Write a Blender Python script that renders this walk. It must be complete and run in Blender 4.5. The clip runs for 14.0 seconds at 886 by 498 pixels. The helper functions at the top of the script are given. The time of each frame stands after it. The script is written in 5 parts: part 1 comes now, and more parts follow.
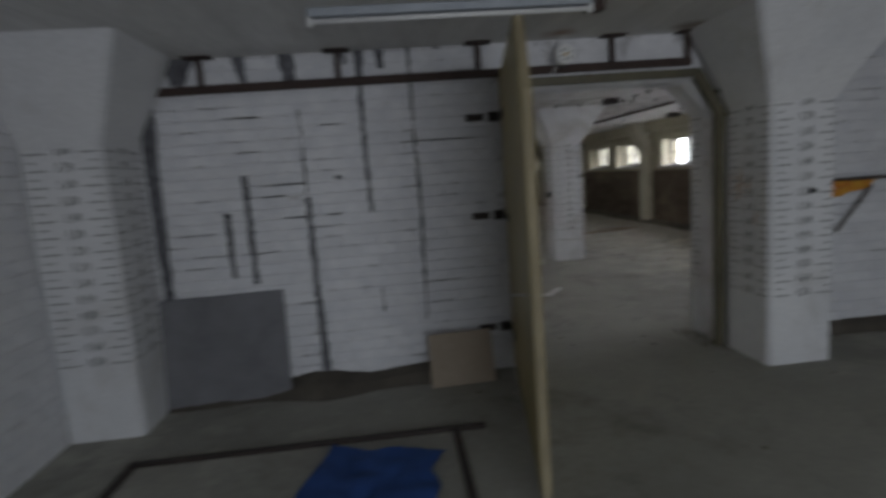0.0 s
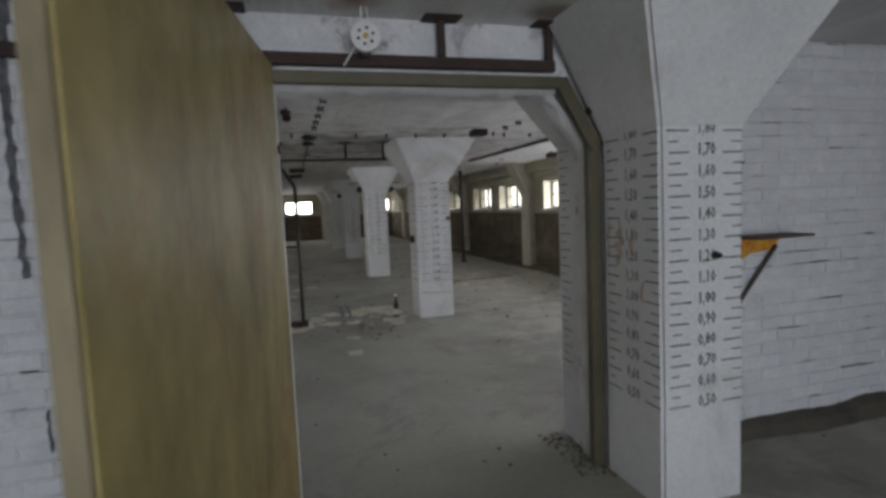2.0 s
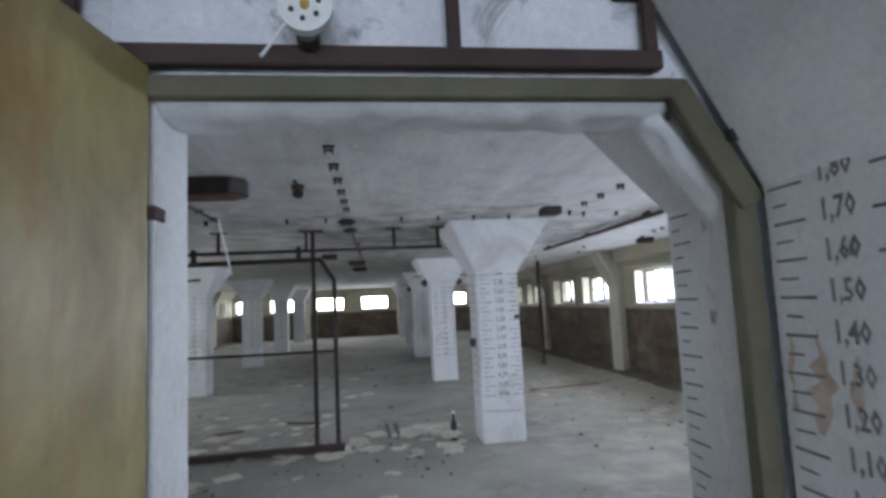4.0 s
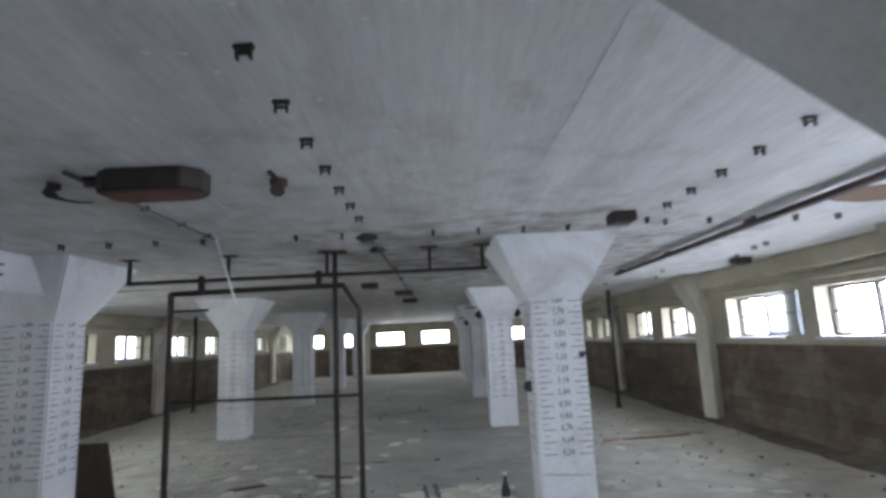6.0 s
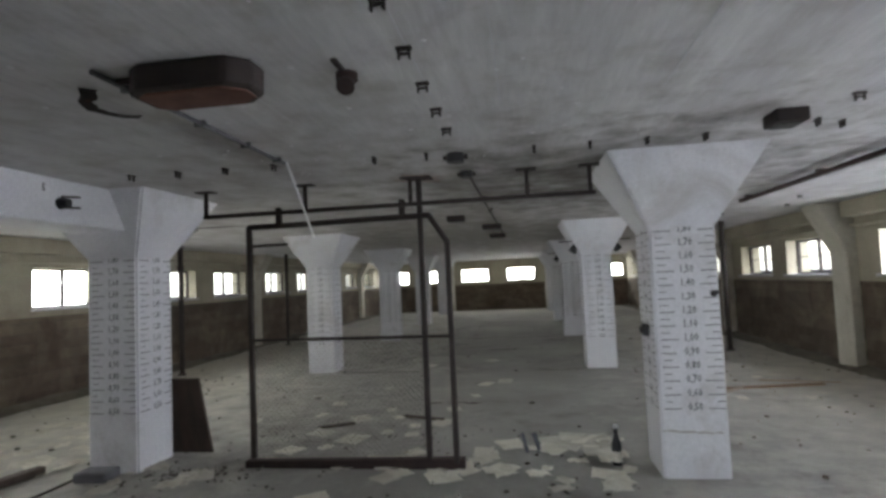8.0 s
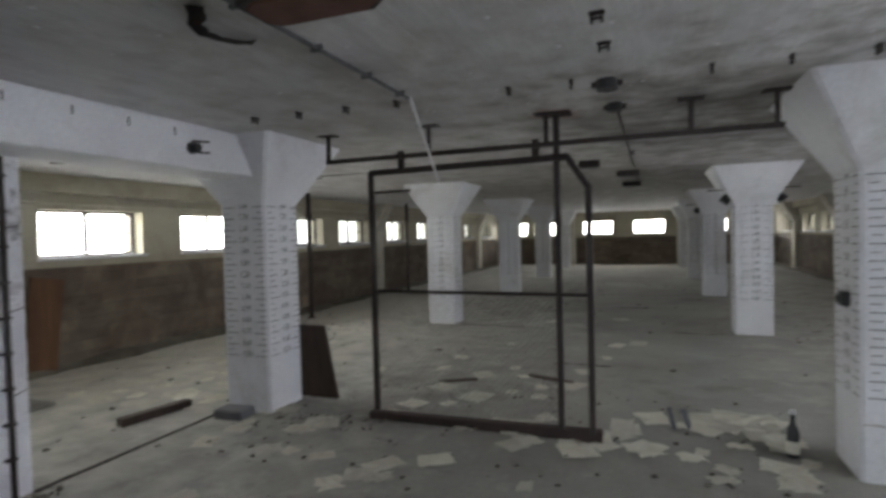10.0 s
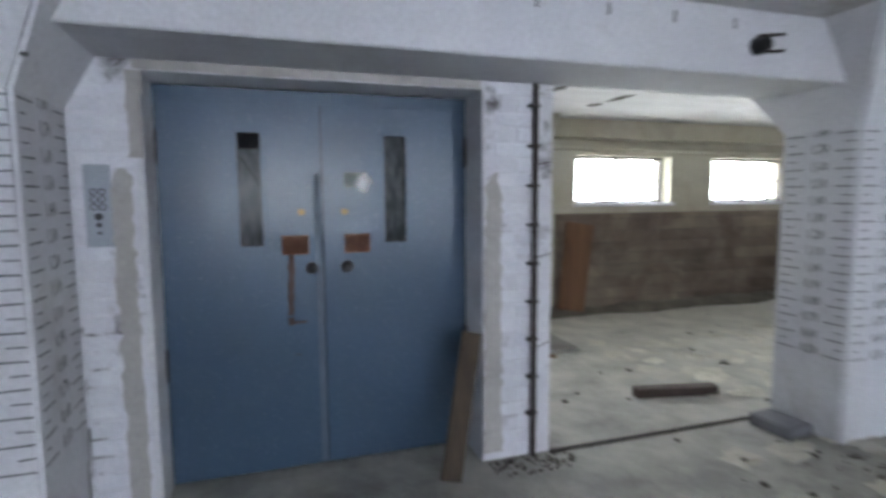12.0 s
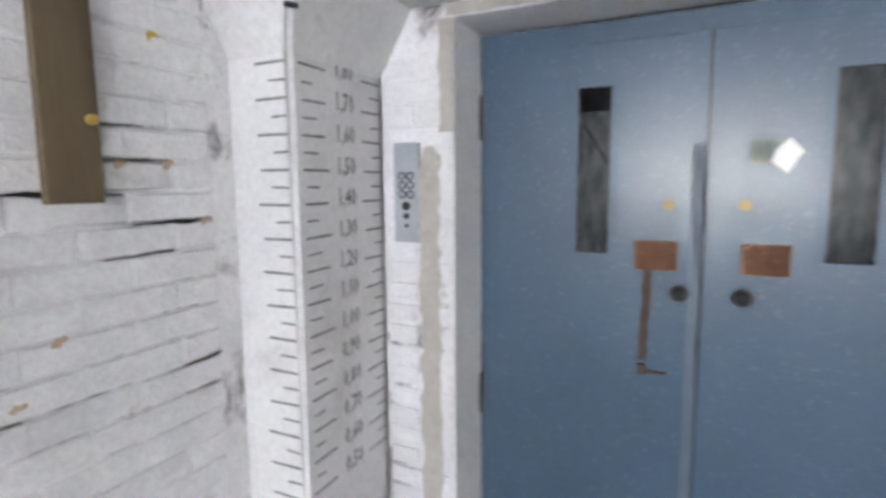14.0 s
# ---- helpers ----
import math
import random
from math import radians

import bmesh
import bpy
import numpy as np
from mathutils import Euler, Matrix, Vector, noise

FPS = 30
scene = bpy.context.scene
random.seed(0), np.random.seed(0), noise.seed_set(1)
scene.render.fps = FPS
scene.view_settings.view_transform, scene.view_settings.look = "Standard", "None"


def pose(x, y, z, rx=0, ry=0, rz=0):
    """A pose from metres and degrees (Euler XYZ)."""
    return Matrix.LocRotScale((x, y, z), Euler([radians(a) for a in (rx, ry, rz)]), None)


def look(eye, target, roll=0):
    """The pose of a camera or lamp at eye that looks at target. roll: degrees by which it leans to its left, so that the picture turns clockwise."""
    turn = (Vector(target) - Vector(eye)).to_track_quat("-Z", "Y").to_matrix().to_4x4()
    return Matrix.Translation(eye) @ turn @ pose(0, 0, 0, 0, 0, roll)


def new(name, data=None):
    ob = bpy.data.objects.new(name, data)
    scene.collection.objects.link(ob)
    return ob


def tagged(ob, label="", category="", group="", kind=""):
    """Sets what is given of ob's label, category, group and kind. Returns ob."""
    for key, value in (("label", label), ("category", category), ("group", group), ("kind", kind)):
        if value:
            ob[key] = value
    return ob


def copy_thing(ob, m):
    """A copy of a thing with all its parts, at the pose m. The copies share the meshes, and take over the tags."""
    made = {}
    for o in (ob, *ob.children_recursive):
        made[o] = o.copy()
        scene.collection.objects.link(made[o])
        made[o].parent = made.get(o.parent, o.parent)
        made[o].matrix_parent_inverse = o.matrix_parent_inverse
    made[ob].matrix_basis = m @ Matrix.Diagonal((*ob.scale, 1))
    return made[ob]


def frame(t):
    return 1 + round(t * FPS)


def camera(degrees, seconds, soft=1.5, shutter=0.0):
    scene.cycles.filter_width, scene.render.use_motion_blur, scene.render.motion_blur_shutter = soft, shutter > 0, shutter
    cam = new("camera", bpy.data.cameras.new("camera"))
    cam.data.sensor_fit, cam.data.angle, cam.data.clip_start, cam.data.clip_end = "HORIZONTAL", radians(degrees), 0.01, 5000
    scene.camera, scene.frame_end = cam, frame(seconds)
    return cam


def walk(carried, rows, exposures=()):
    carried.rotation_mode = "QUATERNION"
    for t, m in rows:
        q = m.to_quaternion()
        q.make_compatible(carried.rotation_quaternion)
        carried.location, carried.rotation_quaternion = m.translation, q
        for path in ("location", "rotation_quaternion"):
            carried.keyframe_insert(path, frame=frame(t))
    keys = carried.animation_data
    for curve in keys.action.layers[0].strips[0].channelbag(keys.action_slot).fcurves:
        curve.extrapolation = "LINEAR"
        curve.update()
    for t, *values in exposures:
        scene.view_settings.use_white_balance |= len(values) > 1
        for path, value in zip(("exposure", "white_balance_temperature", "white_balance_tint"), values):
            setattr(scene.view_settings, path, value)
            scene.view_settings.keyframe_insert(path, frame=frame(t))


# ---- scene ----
cam = camera(79.0, 14.0, 3.2, 0.5)
PATH = [
    (0, (0.864, 0.874, 1.509), (1.036, 2.847, 1.235), -4.3),
    (0.5, (1.106, 1.146, 1.503), (1.687, 3.044, 1.258), -1.6),
    (1, (1.406, 1.484, 1.482), (1.949, 3.397, 1.268), -1.8),
    (1.5, (1.63, 1.792, 1.501), (2.09, 3.729, 1.312), -2.6),
    (2, (1.763, 2.199, 1.508), (2.309, 4.116, 1.345), -2.5),
    (2.5, (1.908, 2.537, 1.52), (2.428, 4.466, 1.426), -2.4),
    (3, (2.085, 2.852, 1.547), (2.491, 4.81, 1.565), -2.1),
    (3.2, (2.12, 2.956, 1.544), (2.501, 4.919, 1.594), -2.2),
    (5.5, (2.585, 4.12, 1.523), (2.653, 6.083, 1.901), -3.0),
    (6, (2.607, 4.364, 1.513), (2.628, 6.336, 1.844), -2.7),
    (6.5, (2.614, 4.615, 1.506), (2.415, 6.588, 1.763), -1.3),
    (7, (2.521, 4.816, 1.5), (2.258, 6.791, 1.672), -2.1),
    (9.3, (2.423, 5.329, 1.529), (1.994, 7.281, 1.578), -1.2),
    (9.5, (2.331, 5.405, 1.501), (1.844, 7.344, 1.516), -0.8),
    (10, (2.253, 5.399, 1.514), (1.54, 7.267, 1.462), -1.5),
    (10.5, (2.092, 5.54, 1.448), (1.07, 7.251, 1.28), -2.2),
    (11, (1.911, 5.811, 1.441), (0.411, 7.117, 1.234), -1.4),
    (11.5, (1.663, 5.978, 1.429), (-0.061, 6.969, 1.211), -0.2),
    (12, (1.333, 6.07, 1.454), (-0.563, 6.676, 1.261), -0.4),
    (12.5, (1.074, 6.218, 1.441), (-0.916, 6.322, 1.273), -0.1),
    (13, (0.817, 6.357, 1.45), (-1.144, 6.019, 1.247), -0.6),
    (13.5, (0.577, 6.385, 1.455), (-1.341, 5.862, 1.236), 1.5),
    (14, (0.382, 6.309, 1.457), (-1.412, 5.458, 1.216), -0.5),
]
walk(cam, [(t, look(eye, target, roll)) for t, eye, target, roll in PATH], [(0.0, -0.25, 6700, 10), (0.5, 0.1, 6700, 10), (1.0, 0.25, 6700, 10), (2.5, 0.65, 6600, 10), (3.2, 1.0, 5900, 10), (5.5, 1.32, 5850, 10), (7.0, 1.0, 6250, 10), (9.5, 0.88, 6450, 10), (10.5, 0.86, 6350, 10), (11.5, 1.15, 5950, 10), (12.5, 1.85, 6000, 10), (13.0, 2.15, 6300, 10), (14.0, 2.68, 6800, 10)])

# ---------------------------------------------------------------- world, daylight, exposure
world = bpy.data.worlds.new("overcast_sky")
scene.world = world
world.use_nodes = True
wn = world.node_tree
sky = wn.nodes.new("ShaderNodeTexSky")
sky.sky_type, sky.sun_disc = "NISHITA", False
sky.sun_elevation, sky.sun_rotation = radians(40), radians(100)
wn.nodes["Background"].inputs["Strength"].default_value = 0.12
wn.links.new(sky.outputs["Color"], wn.nodes["Background"].inputs["Color"])
sun = new("sun", bpy.data.lights.new("sun", "SUN"))
sun.data.energy, sun.data.angle, sun.data.color = 0.8, radians(15), (1.0, 0.97, 0.93)
sun.matrix_basis = look((30, -15, 32), (0, 8, 0))


def sky_strip(name, x, y, z, length, height, rz, power, tint):
    """An area lamp standing in for the overcast sky close outside a row of openings."""
    ob = new(name, bpy.data.lights.new(name, "AREA"))
    ob.data.shape, ob.data.size, ob.data.size_y = "RECTANGLE", length, height
    ob.data.energy, ob.data.color = power, tint
    ob.matrix_basis = pose(x, y, z, 90, 0, rz)
    return ob


def strip_power(length, height, radiance):
    return math.pi * length * height * radiance


DAY = (1.0, 0.985, 0.95)
COOL = (0.88, 0.9, 1.0)
# boosted far above the other east strip, as fill for a carried lamp's light
sky_strip("sky_east_near", 8.2, 9.45, 3.5, 9.2, 4.8, 90, strip_power(9.2, 4.8, 10.5), COOL)
sky_strip("sky_east", 8.2, 22.6, 3.7, 16.6, 4.6, 90, strip_power(16.6, 4.6, 1.2), DAY)
# also boosted over its far neighbour, to brighten the near west aisle
sky_strip("sky_west_near", -5.6, 10.9, 3.5, 6.0, 4.8, -90, strip_power(6.0, 4.8, 9.0), DAY)
sky_strip("sky_west", -5.6, 22.3, 3.7, 16.6, 4.6, -90, strip_power(16.6, 4.6, 1.3), DAY)
sky_strip("sky_north", 1.3, 31.7, 3.6, 11.6, 4.7, 180, strip_power(11.6, 4.7, 7.0), DAY)
# added fill lamp behind the camera start, lighting the first room
sky_strip("sky_gate", 2.3, -2.6, 1.25, 3.6, 2.2, 0, 108, (0.84, 0.905, 1.0))


# ---------------------------------------------------------------- helpers
def mat(name, build):
    m = bpy.data.materials.new(name)
    m.use_nodes = True
    nt = m.node_tree
    build(nt, nt.nodes["Principled BSDF"])
    return m


def node(nt, kind, **vals):
    n = nt.nodes.new(kind)
    for k, v in vals.items():
        n.inputs[k].default_value = v
    return n


def coords(nt, scale=(1, 1, 1)):
    geo = nt.nodes.new("ShaderNodeNewGeometry")
    mp = nt.nodes.new("ShaderNodeMapping")
    mp.inputs["Scale"].default_value = scale
    nt.links.new(geo.outputs["Position"], mp.inputs["Vector"])
    return mp.outputs["Vector"]


def noisy(nt, scale, detail=6.0, rough=0.6, stretch=(1, 1, 1), distortion=0.0):
    n = node(nt, "ShaderNodeTexNoise", Scale=scale, Detail=detail, Roughness=rough, Distortion=distortion)
    nt.links.new(coords(nt, stretch), n.inputs["Vector"])
    return n.outputs["Fac"]


def ramp(nt, fac, stops):
    r = nt.nodes.new("ShaderNodeValToRGB")
    els = r.color_ramp.elements
    while len(els) < len(stops):
        els.new(0.5)
    for e, (p, c) in zip(els, stops):
        e.position = p
        e.color = (*c, 1) if len(c) == 3 else c
    nt.links.new(fac, r.inputs["Fac"])
    return r.outputs["Color"]


def mix(nt, fac, a, b, mode="MIX"):
    m = nt.nodes.new("ShaderNodeMix")
    m.data_type, m.blend_type = "RGBA", mode
    for sock, v in ((m.inputs[0], fac), (m.inputs[6], a), (m.inputs[7], b)):
        if isinstance(v, (int, float)):
            sock.default_value = v
        elif isinstance(v, tuple):
            sock.default_value = (*v, 1)
        else:
            nt.links.new(v, sock)
    return m.outputs[2]


def bump(nt, p, height, strength=0.3, dist=0.01):
    b = node(nt, "ShaderNodeBump", Strength=strength, Distance=dist)
    nt.links.new(height, b.inputs["Height"])
    nt.links.new(b.outputs["Normal"], p.inputs["Normal"])


def surface(name, c1, c2, rough=0.8, scale=3.0, grain=60.0, bumps=0.3, dist=0.004, metal=0.0, stain=None, stain_at=(0.6, 0.75),
            stain_scale=1.5, stretch=(1, 1, 1), vary=0.0, spec=0.5, speck=0.35, rvar=0.1):
    def build(nt, p):
        big = noisy(nt, scale, 8, 0.65, stretch, 0.3)
        fine = noisy(nt, grain, 4, 0.6, stretch)
        col = ramp(nt, big, [(0.3, c1), (0.7, c2)])
        col = mix(nt, speck, col, ramp(nt, fine, [(0.3, (0.55, 0.55, 0.55)), (0.7, (1, 1, 1))]), "MULTIPLY")
        if stain:
            st = noisy(nt, stain_scale, 9, 0.7, stretch, 0.5)
            f = ramp(nt, st, [(stain_at[0], (0, 0, 0)), (stain_at[1], (1, 1, 1))])
            col = mix(nt, f, col, stain)
        if vary:
            oi = nt.nodes.new("ShaderNodeObjectInfo")
            v = ramp(nt, oi.outputs["Random"], [(0.0, (1 - vary,) * 3), (1.0, (1, 1, 1))])
            col = mix(nt, 1.0, col, v, "MULTIPLY")
        nt.links.new(col, p.inputs["Base Color"])
        rg = ramp(nt, fine, [(0.3, (max(rough - rvar, 0.02),) * 3), (0.7, (min(rough + rvar, 1),) * 3)])
        nt.links.new(rg, p.inputs["Roughness"])
        p.inputs["Metallic"].default_value = metal
        p.inputs["Specular IOR Level"].default_value = spec
        if bumps:
            both = mix(nt, 0.5, fine, big)
            bump(nt, p, both, bumps, dist)
    return mat(name, build)


def mesh_ob(name, bm, material, parent=None, label="", smooth=False):
    me = bpy.data.meshes.new(name)
    bm.normal_update()
    bm.to_mesh(me)
    bm.free()
    if smooth:
        for p in me.polygons:
            p.use_smooth = True
    me.materials.append(material)
    ob = new(name, me)
    if parent is not None:
        ob.parent = parent
    if label:
        tagged(ob, label)
    return ob


def part(name, bm, material, parent, label="", smooth=False):
    return mesh_ob(name, bm, material, parent, label, smooth)


def thing(name, x, y, z, label, category, group="", rz=0.0, kind=""):
    e = new(name)
    e.matrix_basis = pose(x, y, z, 0, 0, rz)
    e.empty_display_size = 0.1
    return tagged(e, label, category, group, kind)


def box(x0, x1, y0, y1, z0, z1, bevel=0.0, bm=None, seg=1):
    own = bm is None
    b = bmesh.new()
    bmesh.ops.create_cube(b, size=1)
    for v in b.verts:
        v.co = Vector(((x0 + x1) / 2 + v.co.x * (x1 - x0), (y0 + y1) / 2 + v.co.y * (y1 - y0), (z0 + z1) / 2 + v.co.z * (z1 - z0)))
    if bevel:
        bmesh.ops.bevel(b, geom=b.edges[:], offset=bevel, segments=seg, affect="EDGES")
    if own:
        return b
    return join(bm, b)


def join(bm, other):
    me = bpy.data.meshes.new("tmp")
    other.to_mesh(me)
    other.free()
    bm.from_mesh(me)
    bpy.data.meshes.remove(me)
    return bm


def tube(p, q, r, sides=12, r2=None, bm=None, caps=True):
    p, q = Vector(p), Vector(q)
    b = bmesh.new()
    bmesh.ops.create_cone(b, cap_ends=caps, segments=sides, radius1=r, radius2=r if r2 is None else r2, depth=(q - p).length)
    m = Matrix.Translation((p + q) / 2) @ (q - p).to_track_quat("Z", "Y").to_matrix().to_4x4()
    b.transform(m)
    return b if bm is None else join(bm, b)


def prism(points, y0, y1, axis="y", bevel=0.0):
    """A solid whose outline in one plane is extruded along an axis."""
    b = bmesh.new()
    def put(u, v, w):
        return (u, w, v) if axis == "y" else ((w, u, v) if axis == "x" else (u, v, w))
    lo = [b.verts.new(put(u, v, y0)) for u, v in points]
    hi = [b.verts.new(put(u, v, y1)) for u, v in points]
    b.faces.new(lo)
    b.faces.new(hi[::-1])
    n = len(points)
    for i in range(n):
        b.faces.new((lo[i], hi[i], hi[(i + 1) % n], lo[(i + 1) % n]))
    bmesh.ops.recalc_face_normals(b, faces=b.faces[:])
    if bevel:
        bmesh.ops.bevel(b, geom=b.edges[:], offset=bevel, segments=1, affect="EDGES")
    return b


def holed_wall(name, axis, at, thick, u0, u1, z0, z1, holes, material, label=""):
    """A wall with openings right through it, cut into blocks round each opening. axis 'x': the wall lies in the plane x = at."""
    us = sorted({u0, u1, *[h[0] for h in holes], *[h[1] for h in holes]})
    zs = sorted({z0, z1, *[h[2] for h in holes], *[h[3] for h in holes]})
    b = bmesh.new()
    verts = {}
    def solid(i, j):
        if i < 0 or j < 0 or i >= len(us) - 1 or j >= len(zs) - 1:
            return False
        cu, cz = (us[i] + us[i + 1]) / 2, (zs[j] + zs[j + 1]) / 2
        return not any(h[0] < cu < h[1] and h[2] < cz < h[3] for h in holes)
    def v(i, j, k):
        if (i, j, k) not in verts:
            w = at + k * thick
            verts[i, j, k] = b.verts.new((w, us[i], zs[j]) if axis == "x" else (us[i], w, zs[j]))
        return verts[i, j, k]
    for i in range(len(us) - 1):
        for j in range(len(zs) - 1):
            if not solid(i, j):
                continue
            for k in (0, 1):
                b.faces.new((v(i, j, k), v(i + 1, j, k), v(i + 1, j + 1, k), v(i, j + 1, k)))
            for di, dj, e in ((-1, 0, ((i, j), (i, j + 1))), (1, 0, ((i + 1, j), (i + 1, j + 1))), (0, -1, ((i, j), (i + 1, j))), (0, 1, ((i, j + 1), (i + 1, j + 1)))):
                if not solid(i + di, j + dj):
                    b.faces.new((v(*e[0], 0), v(*e[1], 0), v(*e[1], 1), v(*e[0], 1)))
    bmesh.ops.recalc_face_normals(b, faces=b.faces[:])
    return tagged(mesh_ob(name, b, material), label, "wall", kind="structure")


# ---------------------------------------------------------------- materials
PAINT = surface("white_limewash", (0.62, 0.625, 0.645), (0.75, 0.75, 0.76), 0.85, 1.2, 45, 0.35, 0.004, stain=(0.42, 0.405, 0.385), stain_at=(0.54, 0.8))
BRICKP = surface("painted_brick", (0.68, 0.69, 0.73), (0.83, 0.83, 0.85), 0.8, 9, 70, 0.9, 0.013, stain=(0.4, 0.37, 0.35), stain_at=(0.6, 0.78), stain_scale=5, vary=0.08)
MORTAR = surface("painted_mortar", (0.64, 0.64, 0.67), (0.79, 0.79, 0.81), 0.9, 5, 60, 0.5, 0.005, stain=(0.14, 0.13, 0.13), stain_at=(0.55, 0.66), stain_scale=3.5)
CEIL = surface("grey_white_concrete", (0.58, 0.575, 0.565), (0.8, 0.795, 0.785), 0.7, 1.6, 26, 0.3, 0.004, stain=(0.42, 0.4, 0.38), stain_at=(0.56, 0.85), stretch=(1.6, 0.22, 1))


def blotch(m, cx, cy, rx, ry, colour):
    """Tints an elliptical patch of uneven outline into a material's base colour."""
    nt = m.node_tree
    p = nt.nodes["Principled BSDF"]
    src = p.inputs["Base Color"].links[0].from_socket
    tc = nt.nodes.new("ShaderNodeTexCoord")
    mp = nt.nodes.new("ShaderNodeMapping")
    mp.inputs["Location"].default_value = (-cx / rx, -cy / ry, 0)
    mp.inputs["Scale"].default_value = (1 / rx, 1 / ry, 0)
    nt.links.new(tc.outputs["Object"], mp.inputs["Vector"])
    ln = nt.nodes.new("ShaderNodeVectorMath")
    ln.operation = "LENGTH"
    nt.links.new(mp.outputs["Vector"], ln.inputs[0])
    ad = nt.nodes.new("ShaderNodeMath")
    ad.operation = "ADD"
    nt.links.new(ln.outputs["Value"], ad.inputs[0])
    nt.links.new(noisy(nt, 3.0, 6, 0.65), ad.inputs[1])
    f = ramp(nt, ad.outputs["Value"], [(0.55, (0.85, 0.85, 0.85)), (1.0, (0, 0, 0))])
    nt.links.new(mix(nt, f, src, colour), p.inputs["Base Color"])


# far ceiling: the hall's dim shade is painted in as a brown tint
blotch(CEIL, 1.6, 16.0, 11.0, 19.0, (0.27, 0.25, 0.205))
# soot mark beyond the gate, with shade painted into the same dark tint
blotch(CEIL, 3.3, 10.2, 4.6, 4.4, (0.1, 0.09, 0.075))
blotch(CEIL, 1.66, 9.35, 0.5, 0.45, (0.3, 0.15, 0.09))
blotch(CEIL, 2.1, 4.6, 0.3, 0.25, (0.3, 0.16, 0.1))
blotch(CEIL, 3.05, 4.6, 0.4, 0.3, (0.2, 0.15, 0.12))
FLOOR = surface("dusty_concrete", (0.25, 0.243, 0.215), (0.41, 0.4, 0.355), 0.9, 0.55, 22, 0.5, 0.008, stain=(0.14, 0.135, 0.12), stain_at=(0.54, 0.72), stain_scale=0.8)
# pale plaster dust trodden over the west window aisle
blotch(FLOOR, -3.6, 14.5, 9.5, 28.0, (0.6, 0.58, 0.505))
# east aisle and hall end: window light on the floor painted as paler tint
blotch(FLOOR, 7.8, 12.5, 8.5, 28.0, (0.56, 0.535, 0.455))
blotch(FLOOR, 1.2, 30.0, 14.0, 9.0, (0.54, 0.52, 0.455))
PLASTER = surface("old_grey_plaster", (0.37, 0.34, 0.255), (0.52, 0.485, 0.375), 0.9, 1.1, 35, 0.4, 0.006, stain=(0.27, 0.23, 0.17), stain_at=(0.52, 0.75), stain_scale=1.3)
PALEPL = surface("pale_worn_plaster", (0.5, 0.475, 0.39), (0.66, 0.64, 0.55), 0.9, 1.4, 35, 0.4, 0.006, stain=(0.33, 0.29, 0.22), stain_at=(0.52, 0.7), stain_scale=1.6)
BROWN = surface("brown_rough_masonry", (0.1, 0.076, 0.056), (0.185, 0.14, 0.1), 0.95, 2.5, 30, 0.8, 0.014, stain=(0.25, 0.205, 0.15), stain_at=(0.46, 0.7), stain_scale=1.3, vary=0.35)
RUBBLE = surface("brown_dirt_drift", (0.09, 0.078, 0.06), (0.22, 0.195, 0.155), 0.95, 3, 30, 0.9, 0.02)
DIRT = surface("dark_dirt", (0.055, 0.047, 0.038), (0.12, 0.105, 0.085), 0.95, 3, 30, 0.8, 0.02)
STEEL = surface("dark_rusty_steel", (0.028, 0.022, 0.02), (0.055, 0.04, 0.033), 0.6, 6, 80, 0.3, 0.002, metal=0.2, stain=(0.11, 0.05, 0.03), stain_at=(0.6, 0.75), stain_scale=5)
PLATE = surface("red_brown_sign", (0.08, 0.032, 0.015), (0.12, 0.052, 0.024), 0.8, 8, 70, 0.1, stain=(0.3, 0.2, 0.12), stain_at=(0.58, 0.7), stain_scale=14)
RUST = surface("red_brown_rust", (0.04, 0.027, 0.024), (0.075, 0.048, 0.04), 0.8, 5, 70, 0.4, 0.003, metal=0.1, stain=(0.06, 0.035, 0.03), stain_at=(0.55, 0.7), stain_scale=4)
BLUE = surface("blue_door_enamel", (0.051, 0.086, 0.128), (0.065, 0.104, 0.152), 0.26, 0.9, 90, 0.0, 0.001, stain=(0.062, 0.098, 0.15), stain_at=(0.55, 0.85), stain_scale=0.9, spec=0.6, speck=0.04, rvar=0.02)
FIBRE = surface("yellow_resin_board", (0.19, 0.15, 0.05), (0.45, 0.365, 0.15), 0.42, 3.5, 40, 0.12, 0.002, stain=(0.3, 0.155, 0.04), stain_at=(0.55, 0.74), stain_scale=2.8, stretch=(1.2, 1.2, 0.6), speck=0.25)
OLIVE = surface("olive_frame_paint", (0.075, 0.067, 0.042), (0.13, 0.115, 0.068), 0.5, 4, 60, 0.2, stain=(0.1, 0.055, 0.03), stain_at=(0.6, 0.75), stain_scale=6)
WOOD = surface("weathered_wood", (0.16, 0.09, 0.045), (0.27, 0.16, 0.08), 0.8, 2.5, 50, 0.4, 0.003, stretch=(6, 6, 0.6))
OLDWOOD = surface("old_brown_board", (0.085, 0.062, 0.035), (0.155, 0.115, 0.065), 0.7, 3, 60, 0.3, 0.002, stretch=(5, 5, 0.5))
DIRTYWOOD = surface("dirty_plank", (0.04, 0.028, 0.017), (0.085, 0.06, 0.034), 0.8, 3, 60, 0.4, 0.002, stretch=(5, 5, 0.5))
VOID = surface("dark_hole", (0.006, 0.006, 0.007), (0.012, 0.012, 0.013), 0.9, 5, 60, 0, spec=0.05)
DARKWOOD = surface("dark_stained_board", (0.05, 0.035, 0.028), (0.1, 0.07, 0.05), 0.7, 3, 50, 0.3, 0.003, stretch=(4, 4, 0.6))
